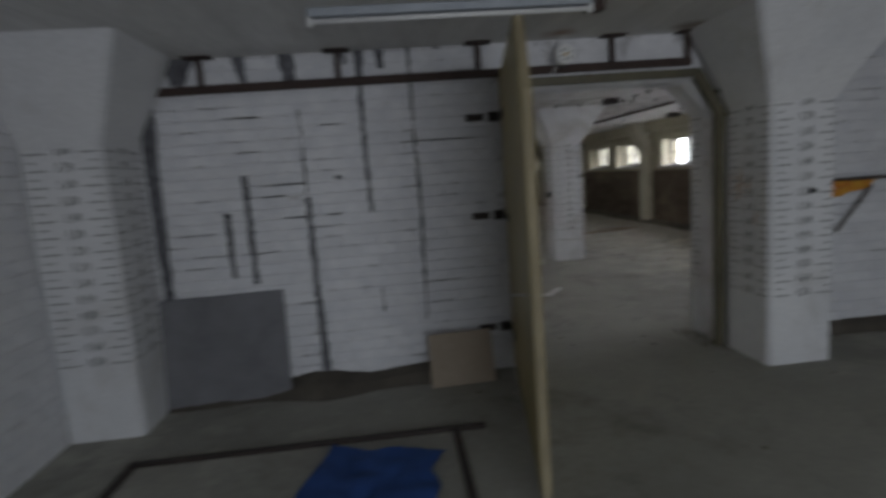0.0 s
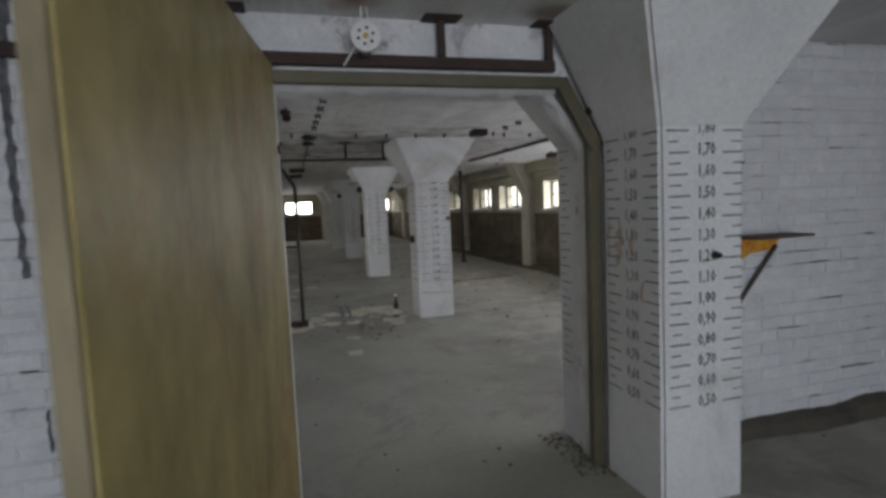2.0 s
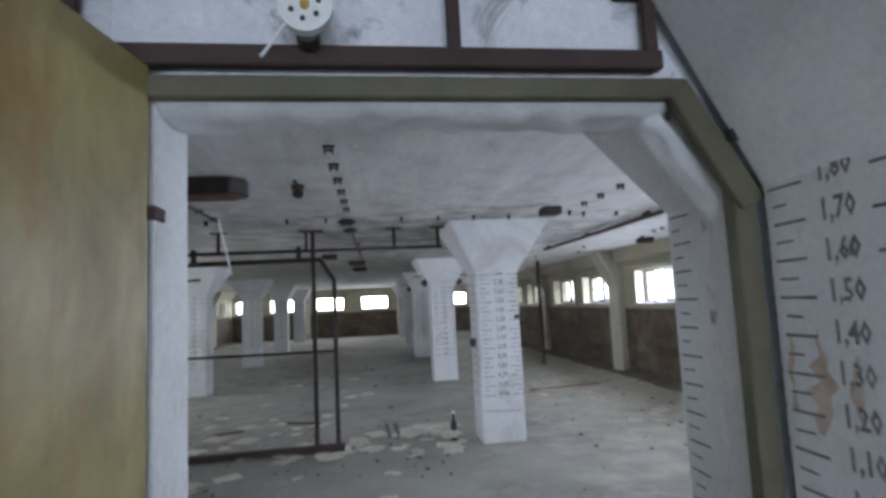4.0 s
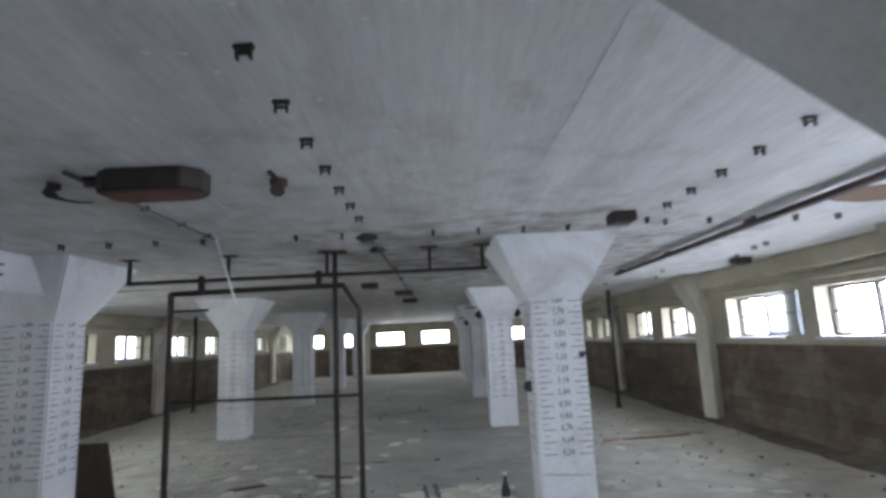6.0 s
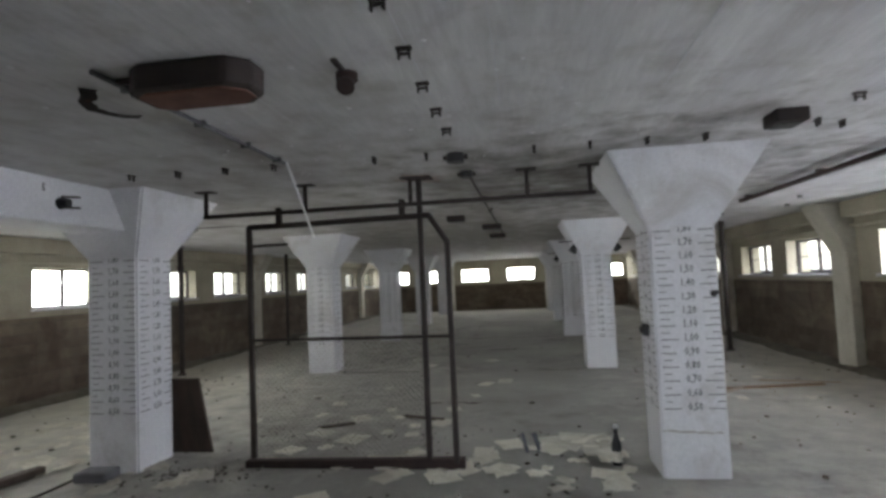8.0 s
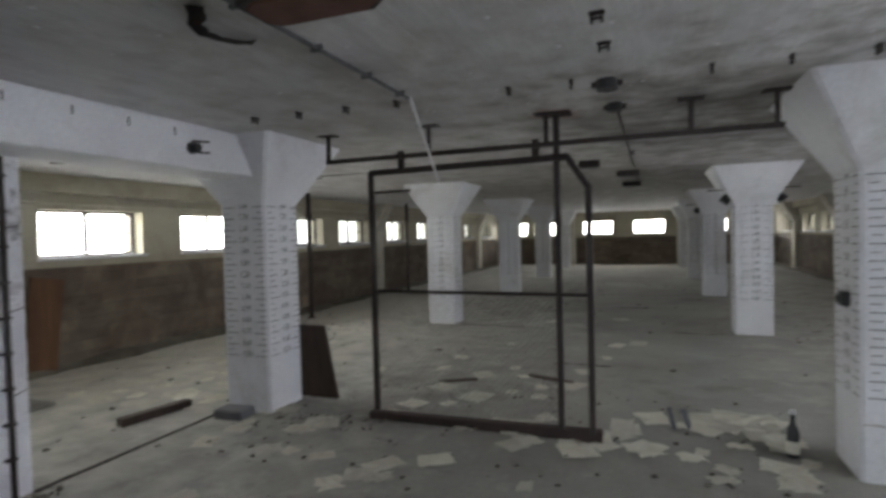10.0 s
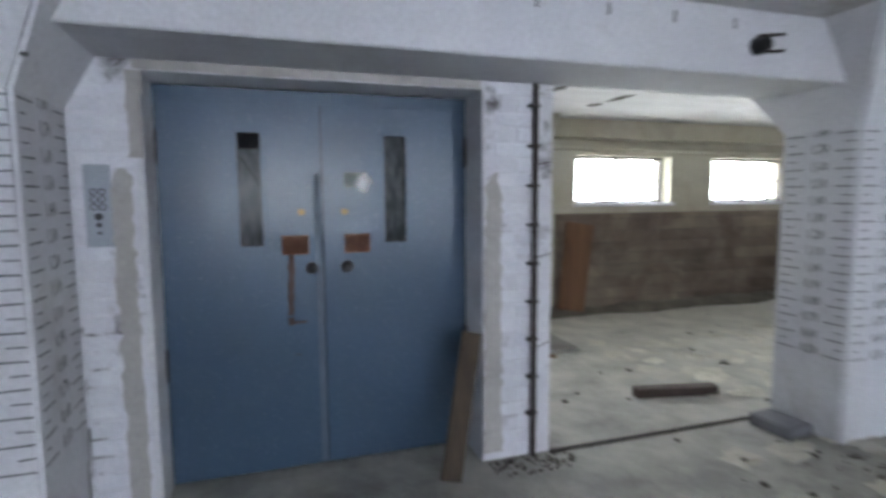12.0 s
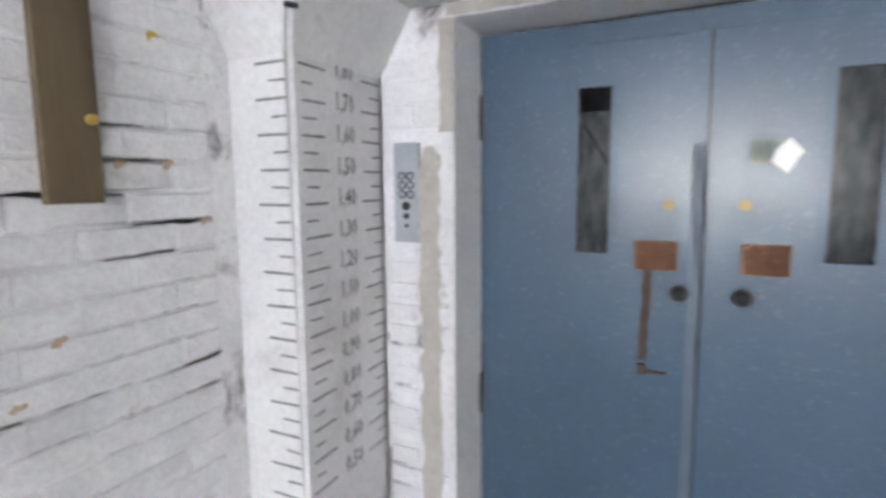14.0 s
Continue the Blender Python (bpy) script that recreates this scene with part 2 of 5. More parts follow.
GREYP = surface("grey_panel", (0.13, 0.13, 0.14), (0.2, 0.2, 0.215), 0.7, 3, 50, 0.2, stain=(0.32, 0.32, 0.33), stain_at=(0.6, 0.8), stain_scale=2)
CARD = surface("cardboard", (0.33, 0.27, 0.21), (0.4, 0.33, 0.26), 0.9, 4, 60, 0.2)
PAPER = surface("cream_paper", (0.62, 0.59, 0.47), (0.8, 0.775, 0.67), 0.9, 6, 60, 0.1, vary=0.3, stain=(0.3, 0.25, 0.17), stain_at=(0.58, 0.72), stain_scale=5)
BLACK = surface("black_bakelite", (0.012, 0.012, 0.012), (0.03, 0.03, 0.03), 0.45, 8, 60, 0.1)
INK = surface("black_marking_paint", (0.07, 0.07, 0.075), (0.3, 0.3, 0.31), 0.8, 20, 90, 0.0)
TAR = surface("tar_run", (0.02, 0.02, 0.024), (0.2, 0.2, 0.22), 0.6, 14, 60, 0.3, 0.003)
BLUECLOTH = surface("blue_cloth", (0.012, 0.05, 0.2), (0.025, 0.09, 0.32), 0.85, 5, 120, 0.3, 0.002)
WHITE = surface("white_enamel", (0.76, 0.76, 0.76), (0.84, 0.84, 0.83), 0.4, 5, 60, 0.05)
GREYPL = surface("grey_plate", (0.33, 0.36, 0.4), (0.42, 0.45, 0.49), 0.45, 5, 80, 0.05, metal=0.3)
SPOT = surface("rusty_paint_spot", (0.42, 0.29, 0.19), (0.62, 0.52, 0.42), 0.9, 30, 90, 0.3, 0.002)
BOARD = surface("damp_orange_board", (0.085, 0.04, 0.018), (0.17, 0.085, 0.035), 0.85, 2.5, 50, 0.4, 0.003, stretch=(6, 6, 0.6))
PIPEGREY = surface("dull_grey_conduit", (0.1, 0.1, 0.105), (0.2, 0.2, 0.21), 0.55, 8, 60, 0.1, metal=0.3)
REDRUST = surface("bare_red_rust", (0.1, 0.045, 0.03), (0.19, 0.09, 0.06), 0.85, 9, 70, 0.4, 0.003)
SCRAPED = surface("bare_grey_plaster", (0.38, 0.36, 0.33), (0.5, 0.48, 0.45), 0.9, 6, 50, 0.5, 0.005)
RUSTTINT = surface("rust_tinted_paint", (0.42, 0.31, 0.24), (0.62, 0.52, 0.45), 0.85, 14, 60, 0.2)
SEAM = surface("dirty_blue_strip", (0.055, 0.085, 0.12), (0.075, 0.11, 0.155), 0.5, 10, 60, 0.2, stain=(0.08, 0.085, 0.08), stain_at=(0.6, 0.74), stain_scale=7)
BRASS = surface("worn_brass", (0.5, 0.33, 0.08), (0.62, 0.42, 0.12), 0.4, 10, 60, 0.1, metal=0.6)
YELLOW = surface("yellow_sticker", (0.11, 0.085, 0.03), (0.2, 0.15, 0.05), 0.6, 10, 60, 0.0)
ORANGE = surface("flaking_orange_paint", (0.55, 0.07, 0.02), (0.72, 0.46, 0.05), 0.7, 22, 70, 0.3, stain=(0.25, 0.08, 0.04), stain_at=(0.6, 0.7), stain_scale=12)


def glass_build(nt, p):
    p.inputs["Base Color"].default_value = (0.95, 0.97, 0.96, 1)
    p.inputs["Transmission Weight"].default_value = 1
    p.inputs["Roughness"].default_value = 0.03
    p.inputs["IOR"].default_value = 1.15


def wired_build(nt, p):
    n = noisy(nt, 30, 4, 0.6, (1, 1, 0.3))
    nt.links.new(ramp(nt, n, [(0.3, (0.012, 0.016, 0.019)), (0.7, (0.045, 0.054, 0.056))]), p.inputs["Base Color"])
    p.inputs["Roughness"].default_value = 0.2
    p.inputs["Specular IOR Level"].default_value = 0.2


GLASS = mat("window_glass", glass_build)
WIRED = mat("dusty_wired_glass", wired_build)

# ---------------------------------------------------------------- plan
CEIL_Z = 2.37                    # hall
ROOM_Z = 2.405                   # first room
LX0, LX1 = -1.30, -0.82          # the two lines of columns
RX0, RX1 = 3.40, 3.87
ROW0, DEPTH = 4.80, 0.47
ROWS_Y = [ROW0, 9.17, 13.93, 18.69, 23.42, 28.2]
WALL_Y = [4.59, 9.17, 13.75, 18.33, 22.91, 27.49]   # the bays of the outer walls
EAST, WEST, NORTH = 7.12, -4.52, 30.6
rnd = random.Random(7)

# ---------------------------------------------------------------- large structure
tagged(mesh_ob("ground", box(-400, 400, -400, 400, -0.6, -0.25), DIRT), "dark earth round the building", "ground", kind="structure")
tagged(mesh_ob("floor", box(-4.95, 7.55, -2.3, NORTH + 0.4, -0.2, 0.0), FLOOR), "dusty grey concrete floor littered with paper", "floor", kind="structure")
tagged(mesh_ob("ceiling_room", box(-4.95, 7.55, -2.3, 4.92, ROOM_Z, CEIL_Z + 0.3), CEIL), "white painted concrete ceiling of the first room", "ceiling", kind="structure")
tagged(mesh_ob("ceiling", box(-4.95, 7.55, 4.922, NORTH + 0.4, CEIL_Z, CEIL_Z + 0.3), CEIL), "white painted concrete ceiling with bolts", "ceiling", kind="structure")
for sx in (1.32, 2.09, 2.40, 3.16):
    tagged(mesh_ob("ceiling_seam", box(sx - 0.002, sx + 0.002, 5.2, 7.6, CEIL_Z - 0.0015, CEIL_Z + 0.01), PAINT), "thin pale board seam in the concrete ceiling", "seam", "ceiling board seams", kind="structure")

WIN = 1.41
E_HOLES, W_HOLES = [], []
for y in WALL_Y:
    for a in (0.24 if y > ROW0 else 0.56, 2.26):
        if a + y > ROW0 and a + y + WIN < NORTH:
            E_HOLES.append((y + a, y + a + WIN, 1.34, 1.93))
    for a in (0.5, 2.6):
        if a + y > ROW0 and a + y + WIN < NORTH:
            W_HOLES.append((y + a, y + a + WIN, 1.36, 1.95))
N_HOLES = [(x, x + 1.31, 1.36, 1.96) for x in (-4.4, -2.75, -0.52, 1.66, 4.1, 5.7)]
holed_wall("wall_east", "x", EAST, 0.38, 4.8, NORTH, 0, CEIL_Z, E_HOLES, PLASTER, "old plastered outer wall with high windows")
holed_wall("wall_west", "x", WEST, -0.38, 4.8, NORTH, 0, CEIL_Z, W_HOLES, PLASTER, "old plastered outer wall with high windows")
holed_wall("wall_north", "y", NORTH, 0.38, WEST - 0.38, EAST + 0.38, 0, CEIL_Z, N_HOLES, PLASTER, "old plastered end wall with high windows")
w_front = holed_wall("wall_partition", "y", 4.806, 0.11, LX1, RX0, 0, ROOM_Z, [(1.72, RX0 - 0.003, 0, 2.085)], MORTAR, "white painted brick partition wall with tar runs")
w_back = holed_wall("wall_partition_rear", "y", 4.92, 0.124, LX1, RX0, 0, CEIL_Z, [(1.72, RX0 - 0.003, 0, 2.085)], MORTAR, "white painted brick partition wall")
w_east = holed_wall("wall_partition_east", "y", 4.806, 0.24, RX1, EAST, 0, ROOM_Z, [], MORTAR, "white painted brick wall with a dark skirting")
w_room = holed_wall("wall_room_west", "x", LX0 + 0.016, -0.25, -2.0, 4.27, 0, ROOM_Z, [], MORTAR, "white painted brick side wall")
holed_wall("wall_room_east", "x", 6.0, 0.25, -2.0, 4.806, 0, ROOM_Z, [(3.25, 4.62, 0, 2.05)], PLASTER, "grey plastered wall with a doorway")
# closing wall out of view; its wide opening is added to let the fill in
holed_wall("wall_south", "y", -2.0, -0.25, -1.6, 6.3, 0, ROOM_Z, [(0.5, 4.1, 0, 2.3)], PAINT, "unseen white painted closing wall with an opening added for fill light")
w_lift = holed_wall("wall_lift", "x", -1.306, -0.24, 5.27, 7.54, 0, 2.06, [(5.55, 7.135, 0, 2.035)], MORTAR, "white painted brick wall round the lift door")
w_lifts = holed_wall("wall_lift_side", "y", 7.537, -0.236, -3.8, -1.548, 0, CEIL_Z, [], PAINT, "white painted side of the lift shaft")
holed_wall("wall_lift_rear", "x", -3.8, -0.24, 4.8, 7.3, 0, CEIL_Z, [], PAINT, "white painted rear of the lift shaft")
holed_wall("wall_partition_west", "y", 4.80, 0.25, WEST, LX0, 0, CEIL_Z, [], PAINT, "white painted partition wall")
tagged(mesh_ob("beam", box(LX0, LX1 - 0.004, 5.28, 9.165, 2.045, CEIL_Z - 0.002, 0.008), PAINT), "white painted concrete beam above the lift door", "beam", kind="structure")


# ---- columns with their height scales
def text_mesh(s, size):
    c = bpy.data.curves.new("lettering", "FONT")
    c.body, c.size, c.align_x, c.align_y, c.resolution_u = s, size, "CENTER", "CENTER", 1
    c.offset = 0.002
    ob = bpy.data.objects.new("lettering", c)
    me = bpy.data.meshes.new_from_object(ob)
    bpy.data.objects.remove(ob)
    return me


def scale_mesh(width, figures=True):
    """Marks every 5 cm and figures every 10 cm, in the plane y = 0, x from 0 to width, facing -y."""
    b = bmesh.new()
    r = random.Random(3)
    def bar(x0, x1, z, h=0.0085):
        t = r.uniform(-0.0015, 0.0015)
        vs = [b.verts.new(p) for p in ((x0, 0, z - h / 2 - t), (x1, 0, z - h / 2 + t), (x1, 0, z + h / 2 + t), (x0, 0, z + h / 2 - t))]
        b.faces.new(vs)
    for i in range(14):
        z = 1.80 - 0.1 * i
        bar(0.03 + r.uniform(0, 0.015), 0.155 + r.uniform(-0.01, 0.01), z)
        bar(width - 0.125 + r.uniform(-0.01, 0.01), width - 0.012, z)
        if i < 13:
            bar(0.045 + r.uniform(0, 0.01), 0.105 + r.uniform(-0.01, 0.01), z - 0.05, 0.007)
            bar(width - 0.07 + r.uniform(-0.01, 0.01), width - 0.012, z - 0.05, 0.007)
        if not figures:
            continue
        me = text_mesh(("%.2f" % z).replace(".", ","), 0.078)
        me.transform(Matrix.Translation((width * 0.535, 0, z + 0.014)) @ pose(0, 0, 0, 90) @ Matrix.Diagonal((0.78, 1, 1, 1)))
        b.from_mesh(me)
        bpy.data.meshes.remove(me)
    m = bpy.data.meshes.new("height_scale")
    b.to_mesh(m)
    b.free()
    m.materials.append(INK)
    return m


W = RX1 - RX0
SCALE, MARKS = scale_mesh(W), scale_mesh(W, False)
FLARE = 0.31


def column(x, y, south=FLARE, north=FLARE, top=CEIL_Z):
    th = thing("column", x, y, 0, "white painted concrete column with flared head and height scale", "column", "concrete columns", kind="structure")
    b = bmesh.new()
    rings = []
    for z, e, so, no in ((0, 0, 0, 0), (1.82, 0, 0, 0), (top + 0.004, FLARE, south, north)):
        rings.append([b.verts.new(v) for v in ((-W / 2 - e, -so, z), (W / 2 + e, -so, z), (W / 2 + e, DEPTH + no, z), (-W / 2 - e, DEPTH + no, z))])
    for p, q in zip(rings, rings[1:]):
        for k in range(4):
            b.faces.new((p[k], p[(k + 1) % 4], q[(k + 1) % 4], q[k]))
    b.faces.new(rings[0][::-1])
    b.faces.new(rings[2])
    bmesh.ops.recalc_face_normals(b, faces=b.faces[:])
    edges = [e for e in b.edges if abs(e.verts[0].co.z - e.verts[1].co.z) > 0.1]
    bmesh.ops.bevel(b, geom=edges, offset=0.016, segments=2, affect="EDGES")
    part("shaft", b, PAINT, th)
    for k, (px, py, rz) in enumerate(((-W / 2, -0.003, 0), (W / 2 + 0.003, 0, 90), (W / 2, DEPTH + 0.003, 180), (-W / 2 - 0.003, DEPTH, 270))):
        s = new("height_scale", SCALE)
        if y == ROW0 and (k == 1 and x < 0 or k == 3 and x > 0):
            s.data = MARKS
        s.parent = th
        s.matrix_basis = pose(px, py, 0, 0, 0, rz)
        tagged(s, "black painted marks and figures in metres")
    return th


for x in ((LX0 + LX1) / 2, (RX0 + RX1) / 2):
    for y in ROWS_Y:
        column(x, y, 0.0 if y == ROW0 else FLARE)
    column(x, 4.29, FLARE, 0.0, ROOM_Z)


# ---- outer walls: pilasters, lintels, dado, ledges
def pilaster(y, wall, inward):
    d, f = 0.13, 0.5
    pts = [(0, 0), (d, 0), (d, 1.66), (f, CEIL_Z), (0, CEIL_Z)]
    b = prism([(wall + inward * u, v) for u, v in pts], y, y + 0.44, "y", 0.01)
    return tagged(mesh_ob("pilaster", b, PALEPL), "plastered wall pilaster widening to the ceiling", "pilaster", "wall pilasters", kind="structure")


for y in WALL_Y[1:]:
    pilaster(y - 0.42, EAST, -1)
    pilaster(y - 0.45, WEST, 1)
for x in ((LX0 + LX1) / 2, (RX0 + RX1) / 2):
    pts = [(0, 0), (0.16, 0), (0.16, 1.72), (0.5, CEIL_Z), (0, CEIL_Z)]
    b = prism([(NORTH - u, v) for u, v in pts], x - 0.22, x + 0.22, "x", 0.01)
    tagged(mesh_ob("pilaster", b, PALEPL), "plastered wall pilaster widening to the ceiling", "pilaster", "wall pilasters", kind="structure")


UNIT = bpy.data.meshes.new("stone")
_u = box(-0.5, 0.5, -0.5, 0.5, -0.5, 0.5)
_u.to_mesh(UNIT)
_u.free()
UNIT.materials.append(BROWN)


def stone(parent, x0, x1, y0, y1, z0, z1):
    o = new("stone", UNIT)
    o.parent = parent
    o.matrix_basis = Matrix.Translation(((x0 + x1) / 2, (y0 + y1) / 2, (z0 + z1) / 2)) @ Matrix.Diagonal((x1 - x0, y1 - y0, z1 - z0, 1))


def dado(name, wall, inward, y0, y1, seed):
    """Rough courses of brown masonry under the windows, a little proud of the plaster."""
    r = random.Random(seed)
    th = thing(name, 0, 0, 0, "rough brown masonry below the windows", "wall", kind="structure")
    bx = sorted((wall, wall + inward * 0.017))
    part("joint_bed", box(bx[0], bx[1], y0, y1, 0.0, 1.235), DIRT, th)
    z = 0.02
    while z < 1.2:
        h = r.uniform(0.13, 0.17)
        y = y0
        while y < y1 - 0.05:
            ln = min(r.uniform(0.35, 0.75), y1 - y)
            d = 0.025 + r.uniform(0, 0.014)
            x0, x1 = sorted((wall, wall + inward * d))
            stone(th, x0, x1, y + 0.002, y + ln - 0.002, z + 0.003, min(z + h, 1.24) - 0.003)
            y += ln
        z += h
    return th


for i, y in enumerate(WALL_Y):
    y1 = WALL_Y[i + 1] if i < 5 else NORTH + 0.2
    y, y1 = (y - 0.25 if i else ROW0 - 0.42), y1 - 0.2
    for wall, inward, nm in ((EAST, -1, "dado_east"), (WEST, 1, "dado_west")):
        dado(nm, wall, inward, y + 0.46, y1 - 0.28, 20 + i)
        lo, hi = sorted((wall, wall + inward * 0.2))
        tagged(mesh_ob("lintel", box(lo, hi, y + 0.3, y1 - 0.25, 2.14, CEIL_Z - 0.002, 0.01), PLASTER), "plastered lintel beam above the windows", "beam", kind="structure")
        lo, hi = sorted((wall, wall + inward * 0.09))
        tagged(mesh_ob("ledge", box(lo, hi, y + 0.3, y1 - 0.25, 2.01, 2.05, 0.006), PLASTER), "narrow plaster ledge", "ledge", kind="structure")
        # dirt and rubble swept against the foot of the wall
        b = bmesh.new()
        r = random.Random(90 + i)
        n = 44
        ring = []
        for k in range(n + 1):
            yy = y + 0.05 + (y1 - y) * k / n
            hgt, wd = 0.035 + 0.05 * noise.noise((yy * 1.7, wall, 0)) + r.uniform(0, 0.015), 0.27 + 0.16 * noise.noise((yy * 0.9, wall, 5)) + r.uniform(0, 0.04)
            ring.append([b.verts.new(p) for p in ((wall, yy, hgt + 0.03), (wall + inward * wd * 0.5, yy, max(hgt, 0.02)), (wall + inward * wd, yy, -0.005))])
        for p, q in zip(ring, ring[1:]):
            for k in (0, 1):
                b.faces.new((p[k], p[k + 1], q[k + 1], q[k]))
        tagged(mesh_ob("rubble", b, RUBBLE), "dark dirt and rubble along the wall foot", "rubble", kind="stuff")
dn = thing("dado_north", 0, 0, 0, "rough brown masonry below the windows", "wall", kind="structure")
for x0, x1 in ((WEST, LX0 + 0.02), (LX1, RX0), (RX1, EAST)):
    r = random.Random(5)
    z = 0.02
    while z < 1.15:
        x = x0
        while x < x1 - 0.05:
            ln = min(r.uniform(0.4, 0.8), x1 - x)
            stone(dn, x + 0.001, x + ln - 0.001, NORTH - 0.025 - r.uniform(0, 0.012), NORTH, z + 0.001, z + 0.149)
            x += ln
        z += 0.15


# ---- windows
def window(name, width, height):
    """A steel-framed window in the plane y = 0, x from 0 to width, sill inward to -y."""
    th = thing(name, 0, 0, 0, "overexposed steel framed window with two panes", "window", "hall windows", kind="structure")
    b = bmesh.new()
    f = 0.035
    for a in ((0, width, 0, f), (0, width, height - f, height), (0, f, f, height - f), (width - f, width, f, height - f), (width / 2 - f * 0.7, width / 2 + f * 0.7, f, height - f)):
        box(a[0], a[1], -0.025, 0.025, a[2], a[3], bm=b)
    part("window_frame", b, STEEL, th)
    part("glazing_bar", box(f, width - f, -0.008, 0.008, height * 0.5 - 0.008, height * 0.5 + 0.008), STEEL, th)
    part("window_sill", box(-0.03, width + 0.03, -0.26, -0.03, -0.035, 0.004, 0.004), PAINT, th)
    for x0, x1 in ((f, width / 2 - f * 0.7), (width / 2 + f * 0.7, width - f)):
        p = part("pane", box(x0, x1, -0.003, 0.003, f, height - f), GLASS, th)
        p.visible_shadow = False
    return th


wa = window("window", WIN, 0.59)
spots = [pose(EAST + 0.2, c, z0, 0, 0, -90) for a, c, z0, z1 in E_HOLES] + [pose(WEST - 0.2, a, z0, 0, 0, 90) for a, c, z0, z1 in W_HOLES]
wa.matrix_basis = spots[0]
for m in spots[1:]:
    copy_thing(wa, m)
wb = window("window", 1.31, 0.6)
for i, (a, c, z0, z1) in enumerate(N_HOLES):
    m = pose(a, NORTH + 0.2, z0)
    if i == 0:
        wb.matrix_basis = m
    else:
        copy_thing(wb, m)
# an open sash hanging inward beside one window


def dustpane_build(nt, p):
    p.inputs["Base Color"].default_value = (0.72, 0.74, 0.72, 1)
    p.inputs["Transmission Weight"].default_value = 0.7
    p.inputs["Roughness"].default_value = 0.55
    p.inputs["IOR"].default_value = 1.15


DUSTPANE = mat("dusty_pale_pane", dustpane_build)
sash = thing("window_sash", 7.08, 11.76, 1.37, "grey dusty open window sash hinged at the wall", "window", rz=-96)
sb = bmesh.new()
for a in ((0, 0.8, 0, 0.04), (0, 0.8, 0.5, 0.54), (0, 0.04, 0.04, 0.5), (0.76, 0.8, 0.04, 0.5), (0.04, 0.76, 0.26, 0.28)):
    box(a[0], a[1], -0.015, 0.015, a[2], a[3], bm=sb)
part("sash_frame", sb, GREYPL, sash)
part("pane", box(0.04, 0.76, -0.003, 0.003, 0.04, 0.5), DUSTPANE, sash, "dusty grey pane")


def disc(x, y, z, r, h, axis="z", sides=20, r2=None):
    d = {"x": Vector((h, 0, 0)), "y": Vector((0, h, 0)), "z": Vector((0, 0, h))}[axis]
    p = Vector((x, y, z))
    return tube(p, p + d, r, sides, r2)


def ribbon(points, widths, normal, lift, rough, seed):
    """A flat, ragged-edged run of paint or tar lying on a wall."""
    r = random.Random(seed)
    b = bmesh.new()
    n = Vector(normal)
    rows = []
    for i in range(len(points) - 1):
        p, q = Vector(points[i]), Vector(points[i + 1])
        side = (q - p).normalized().cross(n)
        steps = max(2, int((q - p).length / 0.03))
        for k in range(steps):
            t = k / steps
            c = p.lerp(q, t) + n * lift + side * r.uniform(-rough, rough) * 0.5
            w = widths[i] * (1 - t) + widths[i + 1] * t
            rows.append((c - side * max(0.002, w / 2 + r.uniform(-rough, rough)), c + side * max(0.002, w / 2 + r.uniform(-rough, rough))))
    vs = [(b.verts.new(a), b.verts.new(c)) for a, c in rows]
    for (a, c), (d, e) in zip(vs, vs[1:]):
        b.faces.new((a, c, e, d))
    return b


# ---------------------------------------------------------------- doors
# blue double lift door
blue = thing("door_1", -1.55, 5.55, 0, "blue enamelled steel double lift door, closed, scuffed", "door", kind="structure")


def leaf(y0, y1, wy0, wy1):
    b = bmesh.new()
    for a in ((y0, wy0, 0.012, 1.995), (wy1, y1, 0.012, 1.995), (wy0, wy1, 0.012, 1.21), (wy0, wy1, 1.78, 1.995)):
        box(-0.045, 0, a[0], a[1], a[2], a[3], bm=b)
    bmesh.ops.remove_doubles(b, verts=b.verts[:], dist=0.0005)
    return part("leaf", b, BLUE, blue)


def add(name, b, m, parent, label="", smooth=False):
    return part(name, b, m, parent, label, smooth)


NOTICE = surface("grey_green_notice", (0.1, 0.125, 0.115), (0.15, 0.175, 0.16), 0.6, 12, 60, 0.1)
for y0, y1, wy0, wy1, ky, py0, sgn in ((0.006, 0.777, 0.37, 0.48, 0.715, 0.57, 1), (0.783, 1.578, 1.11, 1.23, 0.90, 0.89, -1)):
    lf = leaf(y0, y1, wy0, wy1)
    add("window_pane", box(-0.03, -0.02, wy0, wy1, 1.21, 1.78), WIRED, lf, "dusty wired glass strip")
    fb = bmesh.new()
    for a in ((wy0 - 0.02, wy1 + 0.02, 1.19, 1.21), (wy0 - 0.02, wy1 + 0.02, 1.78, 1.80), (wy0 - 0.02, wy0, 1.21, 1.78), (wy1, wy1 + 0.02, 1.21, 1.78)):
        box(-0.005, 0.005, a[0], a[1], a[2], a[3], 0.001, bm=fb)
    add("window_trim", fb, BLUE, lf)
    add("plate", box(-0.001, 0.006, py0, py0 + 0.135, 1.16, 1.26, 0.002), PLATE, lf, "rust red sign plate")
    kb = disc(0, ky, 1.09, 0.018, 0.03, "x")
    join(kb, disc(0.03, ky, 1.09, 0.03, 0.02, "x", 20, 0.022))
    add("door_knob", kb, BLACK, lf, "black round knob", True)
    add("sticker", disc(0.0005, 0.672 if sgn > 0 else 0.893, 1.38, 0.017, 0.003, "x"), YELLOW, lf, "small round yellow sticker")
    for hz in (0.55, 1.62):
        hy = 0.004 if sgn > 0 else 1.574
        add("hinge", tube((0.006, hy, hz), (0.006, hy, hz + 0.16), 0.012, 10), STEEL, lf)
